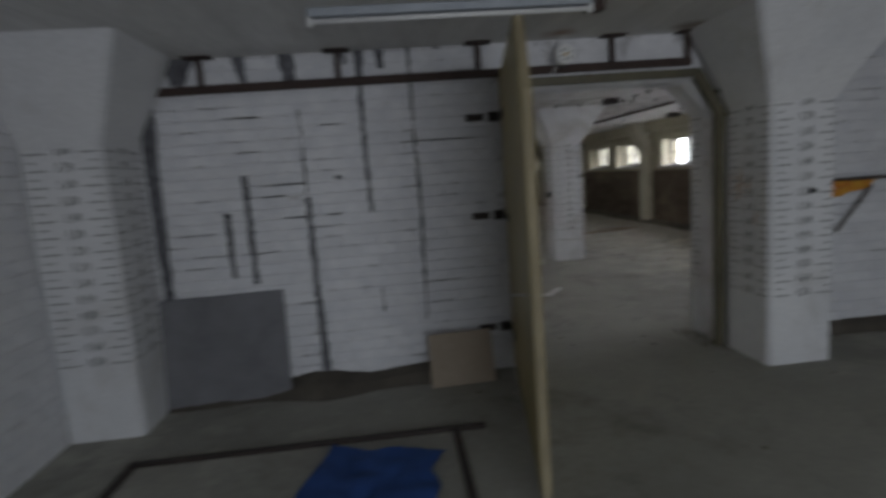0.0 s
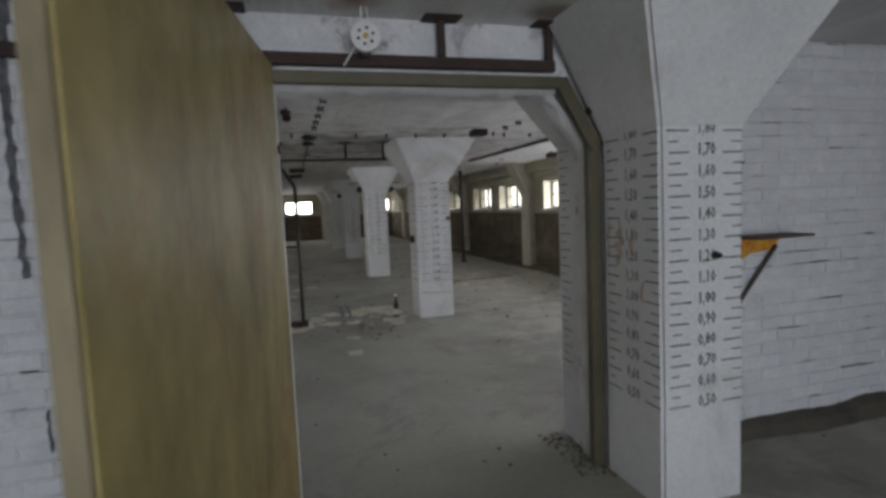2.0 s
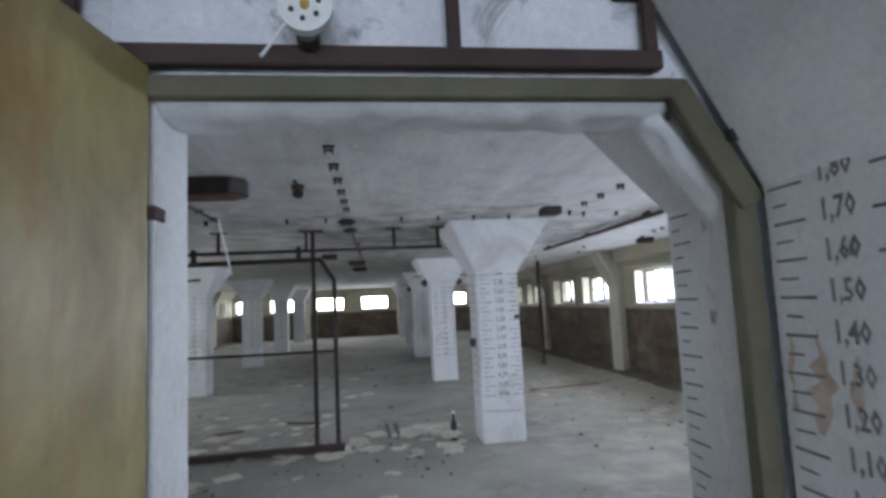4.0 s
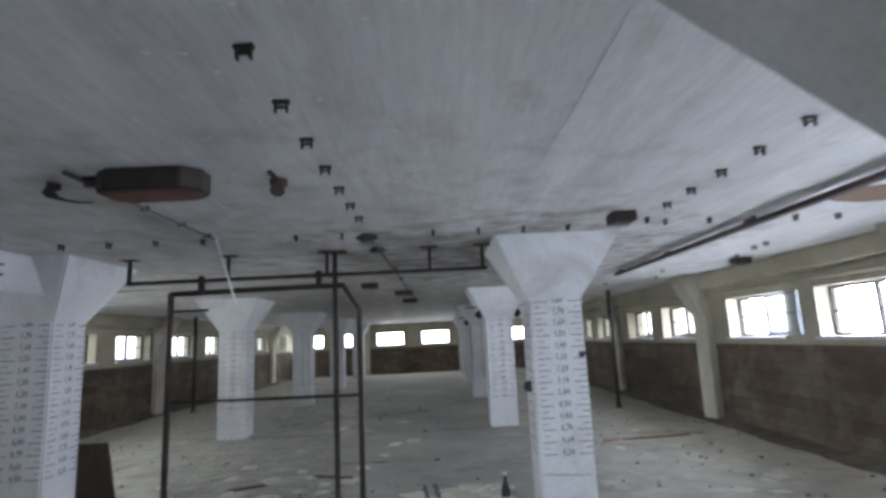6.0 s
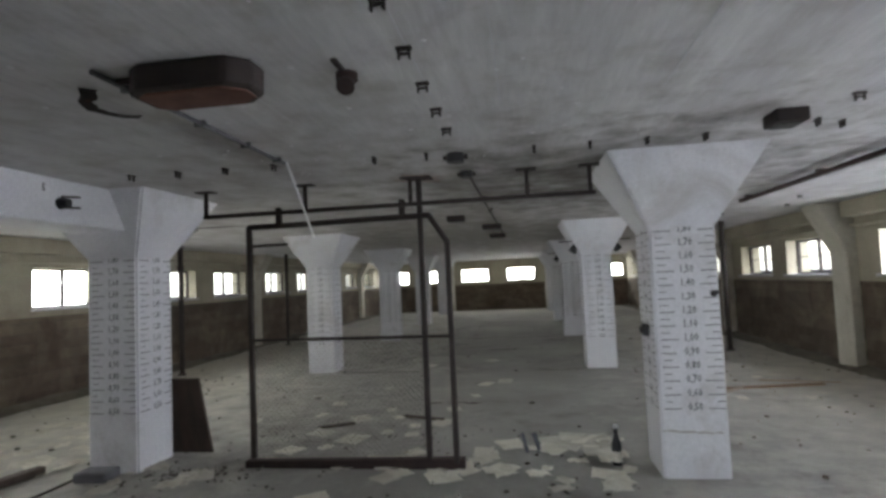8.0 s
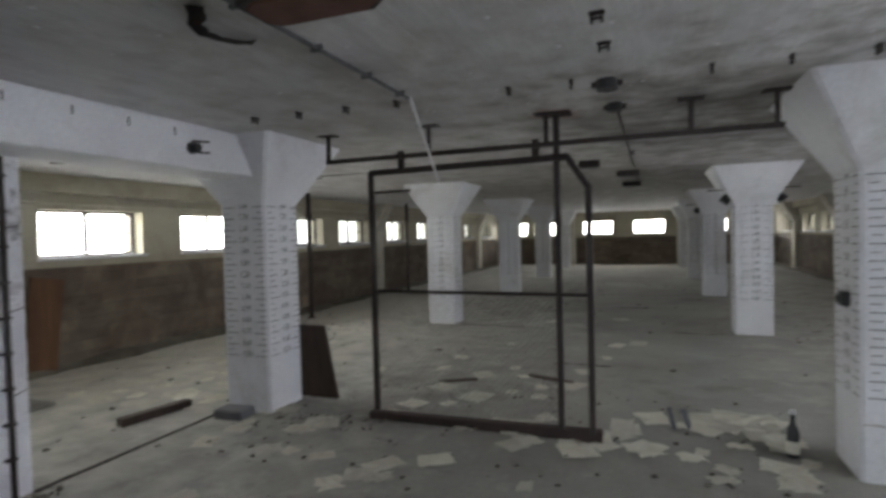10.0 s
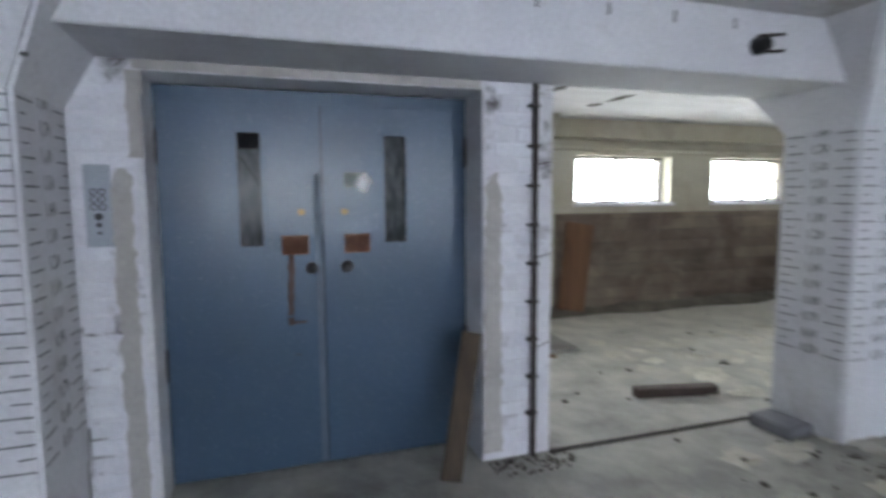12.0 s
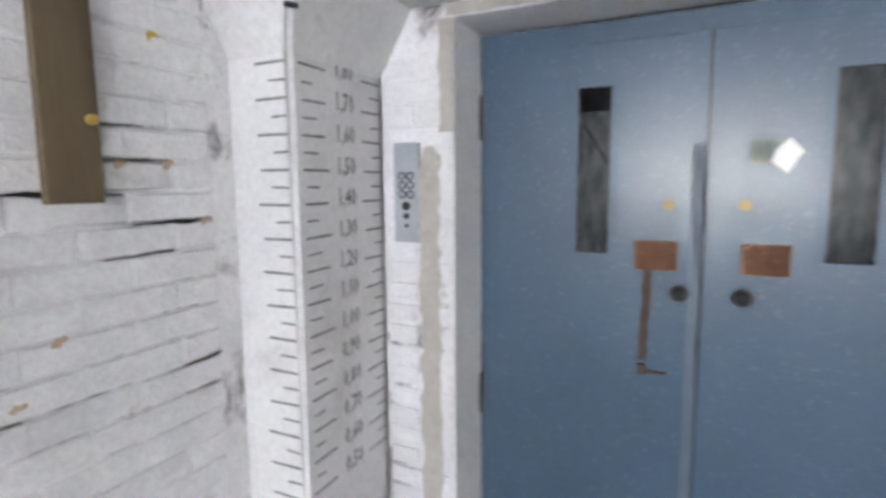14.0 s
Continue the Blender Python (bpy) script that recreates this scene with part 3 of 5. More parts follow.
add("cover_strip", box(0.0, 0.005, 0.74, 0.775, 0.02, 1.58, 0.002), SEAM, blue, "dirty cover strip over the seam")
# added black filler; gives the gap between the leaves its dark shade
add("rubber_seal", box(-0.04, -0.003, 0.7772, 0.7828, 0.012, 1.995), VOID, blue, "added black filler that darkens the gap between the leaves")
add("dark_gap", box(-0.019, -0.012, 0.372, 0.478, 1.70, 1.778), VOID, blue, "dark broken top of the glass strip")
add("crack", tube((-0.016, 0.385, 1.66), (-0.016, 0.47, 1.52), 0.004, 6), VOID, blue, "dark crack in the glass")
add("top_rail", box(0.0, 0.004, 0.02, 1.56, 1.925, 1.99, 0.001), BLUE, blue)
add("notice", box(0, 0.003, 0.90, 0.985, 1.51, 1.585), NOTICE, blue, "grey green notice")
# lamp glare on the notice, modelled as a small white piece
add("notice", prism([(0.955, 1.515), (1.0, 1.48), (1.035, 1.545), (1.0, 1.585), (0.965, 1.55)], 0.003, 0.006, "x"), WHITE, blue, "white patch painted as lamp glare on the notice")
hb = ribbon([(0, 0.615, 1.16), (0, 0.605, 0.81)], [0.03, 0.03], (1, 0, 0), 0.004, 0.004, 4)
join(hb, box(0, 0.01, 0.59, 0.62, 0.79, 0.83, 0.002))
join(hb, box(0, 0.008, 0.61, 0.685, 0.797, 0.808, 0.001))
add("bolt", hb, RUST, blue, "rusty bolt strap with a short foot")
add("scratch", ribbon([(0, 0.62, 0.63), (0, 0.68, 0.625)], [0.008, 0.004], (1, 0, 0), 0.002, 0.002, 9), BLACK, blue)
# frame of the lift door
fr = thing("door_frame", -1.55, 5.55, 0, "grey plastered frame round the lift door", "door frame", kind="structure")
add("head", box(0.0, 0.243, -0.006, 1.59, 2.002, 2.034), PAINT, fr)
add("jamb", box(0.0, 0.246, -0.02, 0.004, 0, 2.03), PAINT, fr)
add("jamb", box(0.0, 0.246, 1.581, 1.60, 0, 2.03), PAINT, fr)
add("architrave", ribbon([(0.25, -0.02, 2.0), (0.25, -0.02, 1.6)], [0.06, 0.06], (1, 0, 0), 0.002, 0.006, 1), SCRAPED, fr)
add("architrave", ribbon([(0.25, -0.02, 2.03), (0.25, 1.60, 2.03)], [0.05, 0.05], (1, 0, 0), 0.002, 0.004, 2), SCRAPED, fr)
add("scraped_channel", ribbon([(0.25, -0.085, 1.585), (0.25, -0.085, 1.55), (0.25, -0.08, 0.02)], [0.03, 0.075, 0.085], (1, 0, 0), 0.012, 0.008, 3), SCRAPED, fr, "bare plaster channel cut in the wall")
add("scraped_channel", ribbon([(0.25, 1.645, 1.58), (0.25, 1.64, 1.5), (0.25, 1.635, 0.02)], [0.02, 0.09, 0.11], (1, 0, 0), 0.012, 0.01, 8), SCRAPED, fr, "bare plaster channel cut in the wall")

# yellow board door standing open
RAWEDGE = surface("raw_board_edge", (0.2, 0.165, 0.1), (0.33, 0.28, 0.18), 0.8, 9, 60, 0.3, stretch=(1, 1, 0.3))
DOORM = pose(1.715, 4.775, 0, 0, 0, 260.9)
yd = thing("door_2", 0, 0, 0, "open yellow resin-coated board door with brown stains", "door", kind="structure")
yd.matrix_basis = DOORM
db = prism([(0.0, 0.03), (1.71, 0.03), (1.71, 1.83), (1.5, 2.17), (0.0, 2.17)], -0.024, 0.024, "y", 0.006)
add("leaf", db, FIBRE, yd)
eb = prism([(1.712, 0.03), (1.722, 0.03), (1.722, 1.83), (1.512, 2.17), (1.502, 2.17), (1.712, 1.83)], -0.02, 0.02, "y")
add("edge_strip", eb, RAWEDGE, yd, "pale raw board edge")
for pts in ([(1.52, 0.024, 0.925), (1.52, 0.075, 0.92), (1.47, 0.16, 0.955)], [(1.52, -0.024, 0.925), (1.54, -0.13, 0.935)]):
    sb = ribbon(pts, [0.05, 0.045, 0.035][:len(pts)], (0, 0, 1), 0.0, 0.003, 5)
    bmesh.ops.solidify(sb, geom=sb.faces[:], thickness=0.006)
    add("torn_strip", sb, WHITE, yd, "torn white plastic strip")
for z in (0.33, 1.18, 1.89):
    add("hinge_strap", box(0.0, 0.3, -0.034, -0.024, z - 0.025, z + 0.025, 0.002), STEEL, yd)

# door frame of the opening
of = thing("door_frame", 1.70, 4.80, 0, "olive painted angle iron door frame with a bevelled corner", "door frame", kind="structure")
top = prism([(0.0, 2.085), (1.49, 2.085), (1.505, 2.145), (0.0, 2.145)], -0.04, 0.0, "y", 0.004)
add("head", top, OLIVE, of)
add("bevel", prism([(1.455, 2.085), (1.505, 2.145), (1.715, 1.79), (1.645, 1.755)], -0.043, -0.002, "y", 0.004), OLIVE, of)
add("post", box(1.63, 1.697, -0.026, 0.03, 0, 1.86, 0.004), OLIVE, of)
add("jamb_strip", box(0.008, 0.042, 0.0, 0.245, 0, 2.083, 0.003), PAINT, of, "white painted jamb")


def lumpy(p, q, across, out, width, seed, m):
    """A rough hand-thrown band of plaster between p and q."""
    b = bmesh.new()
    p, q, a, o = Vector(p), Vector(q), Vector(across), Vector(out)
    n, k = max(4, int((q - p).length / 0.03)), 7
    g = []
    for i in range(n + 1):
        c = p.lerp(q, i / n)
        row = []
        for j in range(k + 1):
            v = j / k
            w = width * (1 + 0.25 * noise.noise((i * 0.23, seed, 0)))
            h = 0.045 * math.sin(math.pi * v) ** 0.7 * (0.75 + 0.6 * noise.noise((i * 0.35, j * 0.5, seed))) - 0.004
            row.append(b.verts.new(c + a * (v * w) + o * h))
        g.append(row)
    for i in range(n):
        for j in range(k):
            b.faces.new((g[i][j], g[i + 1][j], g[i + 1][j + 1], g[i][j + 1]))
    bmesh.ops.recalc_face_normals(b, faces=b.faces[:])
    return add("plaster_band", b, m, of, "rough white plaster", True)


add("bolt_head", disc(1.625, -0.07, 1.97, 0.02, 0.03, "y", 12), BLACK, of, "dark bolt head on the bevelled corner")
add("hinge", box(0.0, 0.05, -0.022, 0.05, 1.775, 1.81, 0.003), RUST, of, "rusty hinge on the white jamb")
lumpy((1.698, 0.04, 0.0), (1.698, 0.04, 1.83), (0, 1, 0), (-1, 0, 0), 0.17, 1, PAINT)
lumpy((1.68, 0.04, 1.77), (1.44, 0.04, 2.085), (0, 1, 0), (-0.6, 0, -0.75), 0.17, 2, PAINT)
lumpy((0.04, 0.0, 2.084), (1.48, 0.0, 2.084), (0, 1, 0), (0, 0, -1), 0.24, 3, PAINT)
for z in (0.33, 1.18, 1.89):
    add("hinge_plate", box(-0.26, -0.13, -0.012, 0.0, z - 0.02, z + 0.03, 0.002), STEEL, of)
    add("hinge_plate", box(-0.10, -0.02, -0.014, 0.0, z - 0.03, z + 0.04, 0.002), STEEL, of)

# dark outer door ajar, with daylight round it
dd = thing("door_3", 5.97, 4.66, 0, "dark brown steel outer door standing ajar", "door", kind="structure", rz=-8)
dd.matrix_basis = pose(5.97, 4.64, 0, 0, 0, -6)
add("leaf", box(-0.05, 0.0, -1.42, -0.05, 0.045, 2.03, 0.004), DARKWOOD, dd)
for z in (0.45, 1.1, 1.75):
    add("hinge", box(-0.075, -0.045, -0.12, 0.02, z - 0.05, z + 0.05, 0.004), STEEL, dd)
tagged(mesh_ob("door_plate", box(5.25, 5.92, 3.3, 4.55, 0.001, 0.012, 0.003), STEEL), "dark steel threshold plate on the floor", "floor plate", kind="structure")
tagged(mesh_ob("standpipe", tube((5.66, 4.72, 0), (5.66, 4.72, ROOM_Z), 0.035, 14), STEEL), "dark rusty vertical pipe beside the door", "pipe")
tagged(mesh_ob("pipe_clamp", box(5.61, 5.71, 4.70, 4.806, 2.16, 2.22, 0.006), STEEL), "dark steel clamp round the pipe head", "clamp")

# ---------------------------------------------------------------- first room
def ledge(name, x0, x1, y, depth, seed):
    r = random.Random(seed)
    b = bmesh.new()
    n = int((x1 - x0) / 0.05)
    rows = []
    for i in range(n + 1):
        x = x0 + (x1 - x0) * i / n
        h, d = 0.085 + 0.05 * noise.noise((x * 2.3, seed, 0)) + r.uniform(-0.006, 0.006), depth * (1 + 0.5 * noise.noise((x * 1.7, seed, 4))) + r.uniform(-0.008, 0.008)
        rows.append([b.verts.new(p) for p in ((x, y, h + 0.02), (x, y - d * 0.6, h * 0.8), (x, y - d, -0.004))])
    for p, q in zip(rows, rows[1:]):
        for k in (0, 1):
            b.faces.new((p[k], q[k], q[k + 1], p[k + 1]))
    return tagged(mesh_ob(name, b, DIRT), "dark broken skirting along the brick wall", "skirting", kind="structure")


ledge("baseboard", LX1, 1.52, 4.80, 0.2, 1)
ledge("baseboard", RX1, 5.95, 4.80, 0.1, 2)

# sliding door rail above the opening
rl = thing("door_rail", 0, 4.76, 2.165, "red-brown steel rail hung from the ceiling", "rail")
add("rail", box(LX1 + 0.02, 3.13, -0.02, 0.02, 0, 0.055, 0.004), RUST, rl)
for x in (-0.35, 0.57, 1.55, 2.53, 3.105):
    h = add("hanger", box(x - 0.018, x + 0.018, -0.012, 0.012, 0.05, ROOM_Z - 2.165, 0.002), RUST, rl)
    add("flange", box(x - 0.09, x + 0.09, -0.07, 0.035, ROOM_Z - 2.177, ROOM_Z - 2.167, 0.002), RUST, h)

# white porcelain disc hanging before the lintel
pd = thing("ceiling_insulator", 2.145, 4.64, 2.27, "round white porcelain lamp base hanging on wires", "lamp base")
pb = disc(0, 0.0, 0, 0.066, 0.03, "y", 32)
add("disc", pb, WHITE, pd)
for k in range(6):
    a = radians(60 * k + 20)
    add("screw_hole", disc(0.035 * math.cos(a), -0.004, 0.035 * math.sin(a), 0.007, 0.005, "y", 10), BLACK, pd)
add("centre", disc(0, -0.007, 0, 0.012, 0.008, "y", 12), BRASS, pd)
for x in (-0.015, 0.018):
    add("wire", tube((x, 0.015, 0.06), (x * 0.6, 0.03, ROOM_Z - 2.27), 0.004, 6), WHITE, pd)
add("tail_wire", join(tube((-0.05, 0.01, -0.045), (-0.075, 0.0, -0.09), 0.004, 6), tube((-0.075, 0.0, -0.09), (-0.105, -0.005, -0.135), 0.004, 6)), WHITE, pd)
add("socket", disc(0.0, 0.03, -0.05, 0.03, 0.05, "y", 14), BLACK, pd)

# fluorescent fitting on the ceiling
fl = thing("fluorescent_light", 1.27, 3.85, ROOM_Z, "unlit white fluorescent fitting on the ceiling", "ceiling lamp")
add("batten", box(-0.76, 0.76, -0.03, 0.03, -0.045, 0, 0.004), GREYPL, fl)
add("tube", tube((-0.74, -0.005, -0.065), (0.74, -0.005, -0.065), 0.014, 14), WHITE, fl, "white glass tube", True)
for x in (-0.75, 0.75):
    add("lamp_holder", box(x - 0.012, x + 0.012, -0.025, 0.02, -0.09, -0.04, 0.003), WHITE, fl)
fl2 = thing("fluorescent_light", 5.2, 3.9, ROOM_Z, "unlit white fluorescent fitting on the ceiling", "ceiling lamp")
add("batten", box(-0.6, 0.6, -0.03, 0.03, -0.045, 0, 0.004), GREYPL, fl2)
add("tube", tube((-0.58, -0.005, -0.065), (0.58, -0.005, -0.065), 0.014, 14), WHITE, fl2, "white glass tube", True)
jb = thing("junction_box", 2.08, 3.93, ROOM_Z, "small rusty ceiling junction box", "junction box")
add("box", box(-0.05, 0.05, -0.04, 0.04, -0.06, 0, 0.008), RUST, jb)

# shelf bracket on the wall
sh = thing("wall_shelf", 4.30, 4.80, 1.145, "small wall shelf with flaking orange and yellow paint", "shelf")
add("board", box(-0.02, 0.40, -0.2, 0, 0.09, 0.105, 0.003), DARKWOOD, sh)
add("apron", prism([(-0.02, -0.03), (0.05, -0.045), (0.12, -0.01), (0.30, 0.01), (0.36, 0.09), (-0.02, 0.09)], -0.012, -0.002, "y"), ORANGE, sh, "flaking orange and yellow panel")
add("strut", tube((0.30, -0.03, 0.03), (0.02, -0.02, -0.31), 0.012, 8), DARKWOOD, sh)

# things leaning at the partition
gp = thing("grey_panel", -0.40, 4.66, 0, "grey board leaning against the brick wall", "board")
b = box(-0.43, 0.43, -0.012, 0.012, 0, 0.78, 0.004)
b.transform(pose(0, 0, 0, -8, 0, 2))
add("board", b, GREYP, gp)
cdm = thing("cardboard_sheet", 1.27, 4.56, 0, "brown cardboard sheet leaning against the wall", "cardboard")
b = box(-0.235, 0.235, -0.004, 0.004, 0, 0.38, 0.001)
b.transform(pose(0, 0, 0, -14, 0, 3))
add("sheet", b, CARD, cdm)

# floor pit frame with a blue cloth
pf = thing("pit_frame", 0, 0, 0, "angle iron frame round a shallow floor pit", "floor frame", kind="structure")
for x0, x1, y0, y1 in ((-0.72, 1.30, 3.86, 3.90), (-0.74, -0.70, 1.6, 3.90), (1.10, 1.14, 1.6, 3.86)):
    add("angle_iron", box(x0, x1, y0, y1, 0.0, 0.028, 0.003), STEEL, pf)
add("floor_patch", box(-0.70, 1.10, 1.6, 3.86, 0.0, 0.006, 0.002), FLOOR, pf)
b = bmesh.new()
N = 22
grid = []
for i in range(N + 1):
    row = []
    for j in range(N + 1):
        u, v = i / N - 0.5, j / N - 0.5
        rr = 1 + 0.3 * noise.noise((u * 3, v * 3, 4))
        x, y = 0.6 + 0.62 * u * rr + 0.25 * v, 3.35 + 0.75 * v * rr - 0.2 * u
        row.append(b.verts.new((x, y, 0.02 + 0.03 * abs(noise.noise((x * 6, y * 6, 2))) + 0.02 * max(0, noise.noise((x * 14, y * 9, 7))))))
    grid.append(row)
for i in range(N):
    for j in range(N):
        b.faces.new((grid[i][j], grid[i + 1][j], grid[i + 1][j + 1], grid[i][j + 1]))
tagged(mesh_ob("blue_cloth", b, BLUECLOTH, smooth=True), "crumpled blue cloth lying on the floor", "cloth")

# tar runs on the brick wall, from the ceiling down
runs = [([(0.22, 4.80, 2.41), (0.24, 4.80, 2.18)], [0.16, 0.11]), ([(0.60, 4.80, 2.41), (0.62, 4.80, 2.28)], [0.08, 0.02]),
        ([(0.72, 4.80, 2.41), (0.71, 4.80, 2.2), (0.705, 4.80, 1.9), (0.71, 4.80, 1.25)], [0.1, 0.06, 0.045, 0.03]),
        ([(0.86, 4.80, 2.41), (0.87, 4.80, 2.24)], [0.09, 0.05]),
        ([(1.06, 4.80, 2.41), (1.06, 4.80, 1.9), (1.07, 4.80, 1.35), (1.06, 4.80, 0.9), (1.05, 4.80, 0.42)], [0.035, 0.022, 0.028, 0.03, 0.012]),
        ([(0.27, 4.80, 2.03), (0.27, 4.80, 1.41)], [0.012, 0.02]), ([(0.27, 4.80, 1.42), (0.27, 4.80, 0.8), (0.28, 4.80, 0.1)], [0.05, 0.06, 0.09]),
        ([(-0.15, 4.80, 1.6), (-0.15, 4.80, 0.8)], [0.06, 0.06]), ([(-0.3, 4.80, 1.35), (-0.3, 4.80, 0.85)], [0.07, 0.05]),
        ([(-0.74, 4.80, 2.41), (-0.76, 4.80, 1.5), (-0.77, 4.80, 0.5)], [0.16, 0.13, 0.08]), ([(-0.5, 4.80, 2.41), (-0.52, 4.80, 2.2)], [0.3, 0.1]), ([(-0.1, 4.80, 2.41), (-0.08, 4.80, 2.2)], [0.12, 0.05]),
        ([(0.50, 4.80, 1.56), (0.50, 4.80, 1.5)], [0.07, 0.05]), ([(0.735, 4.80, 0.72), (0.74, 4.80, 0.5)], [0.012, 0.014]), ([(1.25, 4.80, 2.41), (1.25, 4.80, 2.36)], [0.04, 0.03])]
for i, (pts, ws) in enumerate(runs):
    tagged(mesh_ob("tar_run", ribbon(pts, [w * 0.7 for w in ws], (0, -1, 0), 0.013, 0.007, 30 + i), TAR), "black tar run down the white brick wall", "stain", "tar runs on the wall", kind="structure")

tagged(mesh_ob("rust_stain", ribbon([(RX0, 4.6, 1.42), (RX0, 4.62, 1.22), (RX0, 4.64, 1.12)], [0.015, 0.07, 0.03], (-1, 0, 0), 0.002, 0.02, 77), RUSTTINT), "brown rust stain on the column side", "stain", kind="structure")

for k, pts in enumerate(([(RX0, 4.50, 1.36), (RX0, 4.51, 1.27), (RX0, 4.5, 1.18)], [(RX0, 4.70, 1.40), (RX0, 4.71, 1.30), (RX0, 4.70, 1.16)], [(RX0, 4.42, 1.1), (RX0, 4.43, 1.02), (RX0, 4.42, 0.96)])):
    tagged(mesh_ob("rust_stain", ribbon(pts, [0.006, 0.024, 0.01], (-1, 0, 0), 0.0025, 0.01, 80 + k), RUSTTINT), "brown rust stain on the column side", "stain", "rust stains", kind="structure")

# ---------------------------------------------------------------- hall: gate and its rail
gt = thing("sliding_gate", 0, 9.36, 0, "rusty steel tube sliding gate with wire mesh", "gate")
gl, gr = 0.10, 1.87
add("post", box(gl - 0.022, gl + 0.022, 0.02, 0.06, 0.06, 2.05, 0.004), STEEL, gt)
add("post", box(gr - 0.025, gr + 0.02, -0.07, -0.03, 0.06, 1.83, 0.004), STEEL, gt)
add("top_tube", tube((gl, 0.04, 2.045), (1.73, -0.04, 2.05), 0.026, 12), STEEL, gt)
add("corner_tube", tube((1.72, -0.04, 2.05), (gr, -0.05, 1.82), 0.024, 12), STEEL, gt)
add("middle_rail", tube((gl, 0.04, 1.06), (gr, -0.05, 1.06), 0.014, 10), STEEL, gt)
add("short_bar", tube((gl, 0.04, 1.88), (0.46, 0.02, 1.88), 0.012, 8), STEEL, gt)
add("bottom_channel", prism([(0.06, 0.0), (1.93, 0.0), (1.93, 0.085), (0.06, 0.06)], -0.045, 0.035, "y", 0.006), RUST, gt, "red-brown bottom channel")
for x in (0.40, 1.49):
    rb = disc(x, -0.015, 2.15, 0.035, 0.03, "y", 16)
    add("roller", join(rb, box(x - 0.025, x + 0.025, -0.02, 0.025, 2.04, 2.2, 0.004)), STEEL, gt)
b = bmesh.new()
def wire(p, q, r=0.0011):
    d = (q - p).normalized()
    a = d.cross(Vector((0, 1, 0))).normalized() * r
    c = Vector((0, r, 0))
    lo = [b.verts.new(p + a), b.verts.new(p - a * 0.5 + c), b.verts.new(p - a * 0.5 - c)]
    hi = [b.verts.new(q + a), b.verts.new(q - a * 0.5 + c), b.verts.new(q - a * 0.5 - c)]
    for k in range(3):
        b.faces.new((lo[k], lo[(k + 1) % 3], hi[(k + 1) % 3], hi[k]))
x0, x1, z0, z1, step = 0.12, 1.62, 0.07, 1.06, 0.05
for sgn in (1, -1):
    k = x0 - (z1 - z0)
    while k < x1:
        pts = []
        for s in (0, 1):
            z = z0 + s * (z1 - z0)
            pts.append((k + s * (z1 - z0), z))
        (ax, az), (bx, bz) = pts
        if ax < x0:
            az, ax = az + (x0 - ax), x0
        if bx > x1:
            bz, bx = bz - (bx - x1), x1
        if bx - ax > 0.02:
            if sgn < 0:
                ax, bx = x0 + x1 - ax, x0 + x1 - bx
            wire(Vector((ax, 0.02, az)), Vector((bx, 0.02 - 0.0, bz)))
        k += step
add("wire_mesh", b, STEEL, gt, "thin diagonal wire mesh")
gpost = thing("gate_post", 1.645, 9.35, 0, "dark steel post from floor to ceiling beside the gate", "post")
add("post", box(-0.022, 0.022, -0.03, 0.014, 0.012, CEIL_Z - 0.012, 0.003), STEEL, gpost)
add("top_plate", box(-0.11, 0.11, -0.08, 0.08, CEIL_Z - 0.012, CEIL_Z, 0.002), RUST, gpost)
add("base_plate", box(-0.06, 0.06, -0.0, 0.06, 0, 0.012, 0.002), RUST, gpost)
grl = thing("gate_rail", 0, 9.30, 2.13, "dark steel gate rail hung from the ceiling", "rail")
add("rail", box(-0.26, 3.06, -0.018, 0.018, 0, 0.035, 0.003), STEEL, grl)
for x in (-0.24, 0.67, 1.58, 2.53, 3.02):
    h = add("hanger", box(x - 0.016, x + 0.016, -0.012, 0.012, 0.03, CEIL_Z - 2.13, 0.002), STEEL, grl)
    add("flange", box(x - 0.08, x + 0.08, -0.05, 0.05, CEIL_Z - 2.141, CEIL_Z - 2.131, 0.002), STEEL, h)

# ---------------------------------------------------------------- hall: ceiling
hk = thing("ceiling_bracket", 0, 0, CEIL_Z, "small rusty steel bracket fixed under the ceiling", "bracket", "ceiling brackets")
add("plate", box(-0.03, 0.03, -0.012, 0.012, -0.012, 0, 0.002), STEEL, hk)
for x in (-0.02, 0.02):
    add("prong", box(x - 0.004, x + 0.004, -0.008, 0.008, -0.045, -0.01), STEEL, hk)
add("crossbar", box(-0.016, 0.016, -0.006, 0.006, -0.03, -0.022), STEEL, hk)
marks = [(2.08, 5.06 + 0.363 * i, 0) for i in range(9)] + [(-0.66 + 0.36 * i, 8.46 + 0.01 * i, 90) for i in range(1, 13) if i not in (5, 8)] + [(4.2, 6.14 + 0.363 * i, 0) for i in range(6)]
marks += [(4.24, 8.43, 90)] + [(4.42 + 0.36 * i, 8.52 + 0.02 * i, 90) for i in range(5)] + [(6.07, 9.93, 0), (6.1, 10.2, 0), (6.3, 10.9, 30), (5.9, 12.2, 0), (6.2, 13.2, 10), (5.6, 14.0, 0), (4.9, 13.0, 90), (2.1, 10.6, 0), (2.1, 11.6, 0)]
hk.matrix_basis = pose(*marks[0][:2], CEIL_Z)
for x, y, rz in marks[1:]:
    copy_thing(hk, pose(x, y, CEIL_Z, 0, 0, rz + rnd.uniform(-8, 8)))
for i in range(8):
    copy_thing(hk, pose(LX1 - 0.004, 5.75 + 0.36 * i, 2.29, 0, 90, 0))

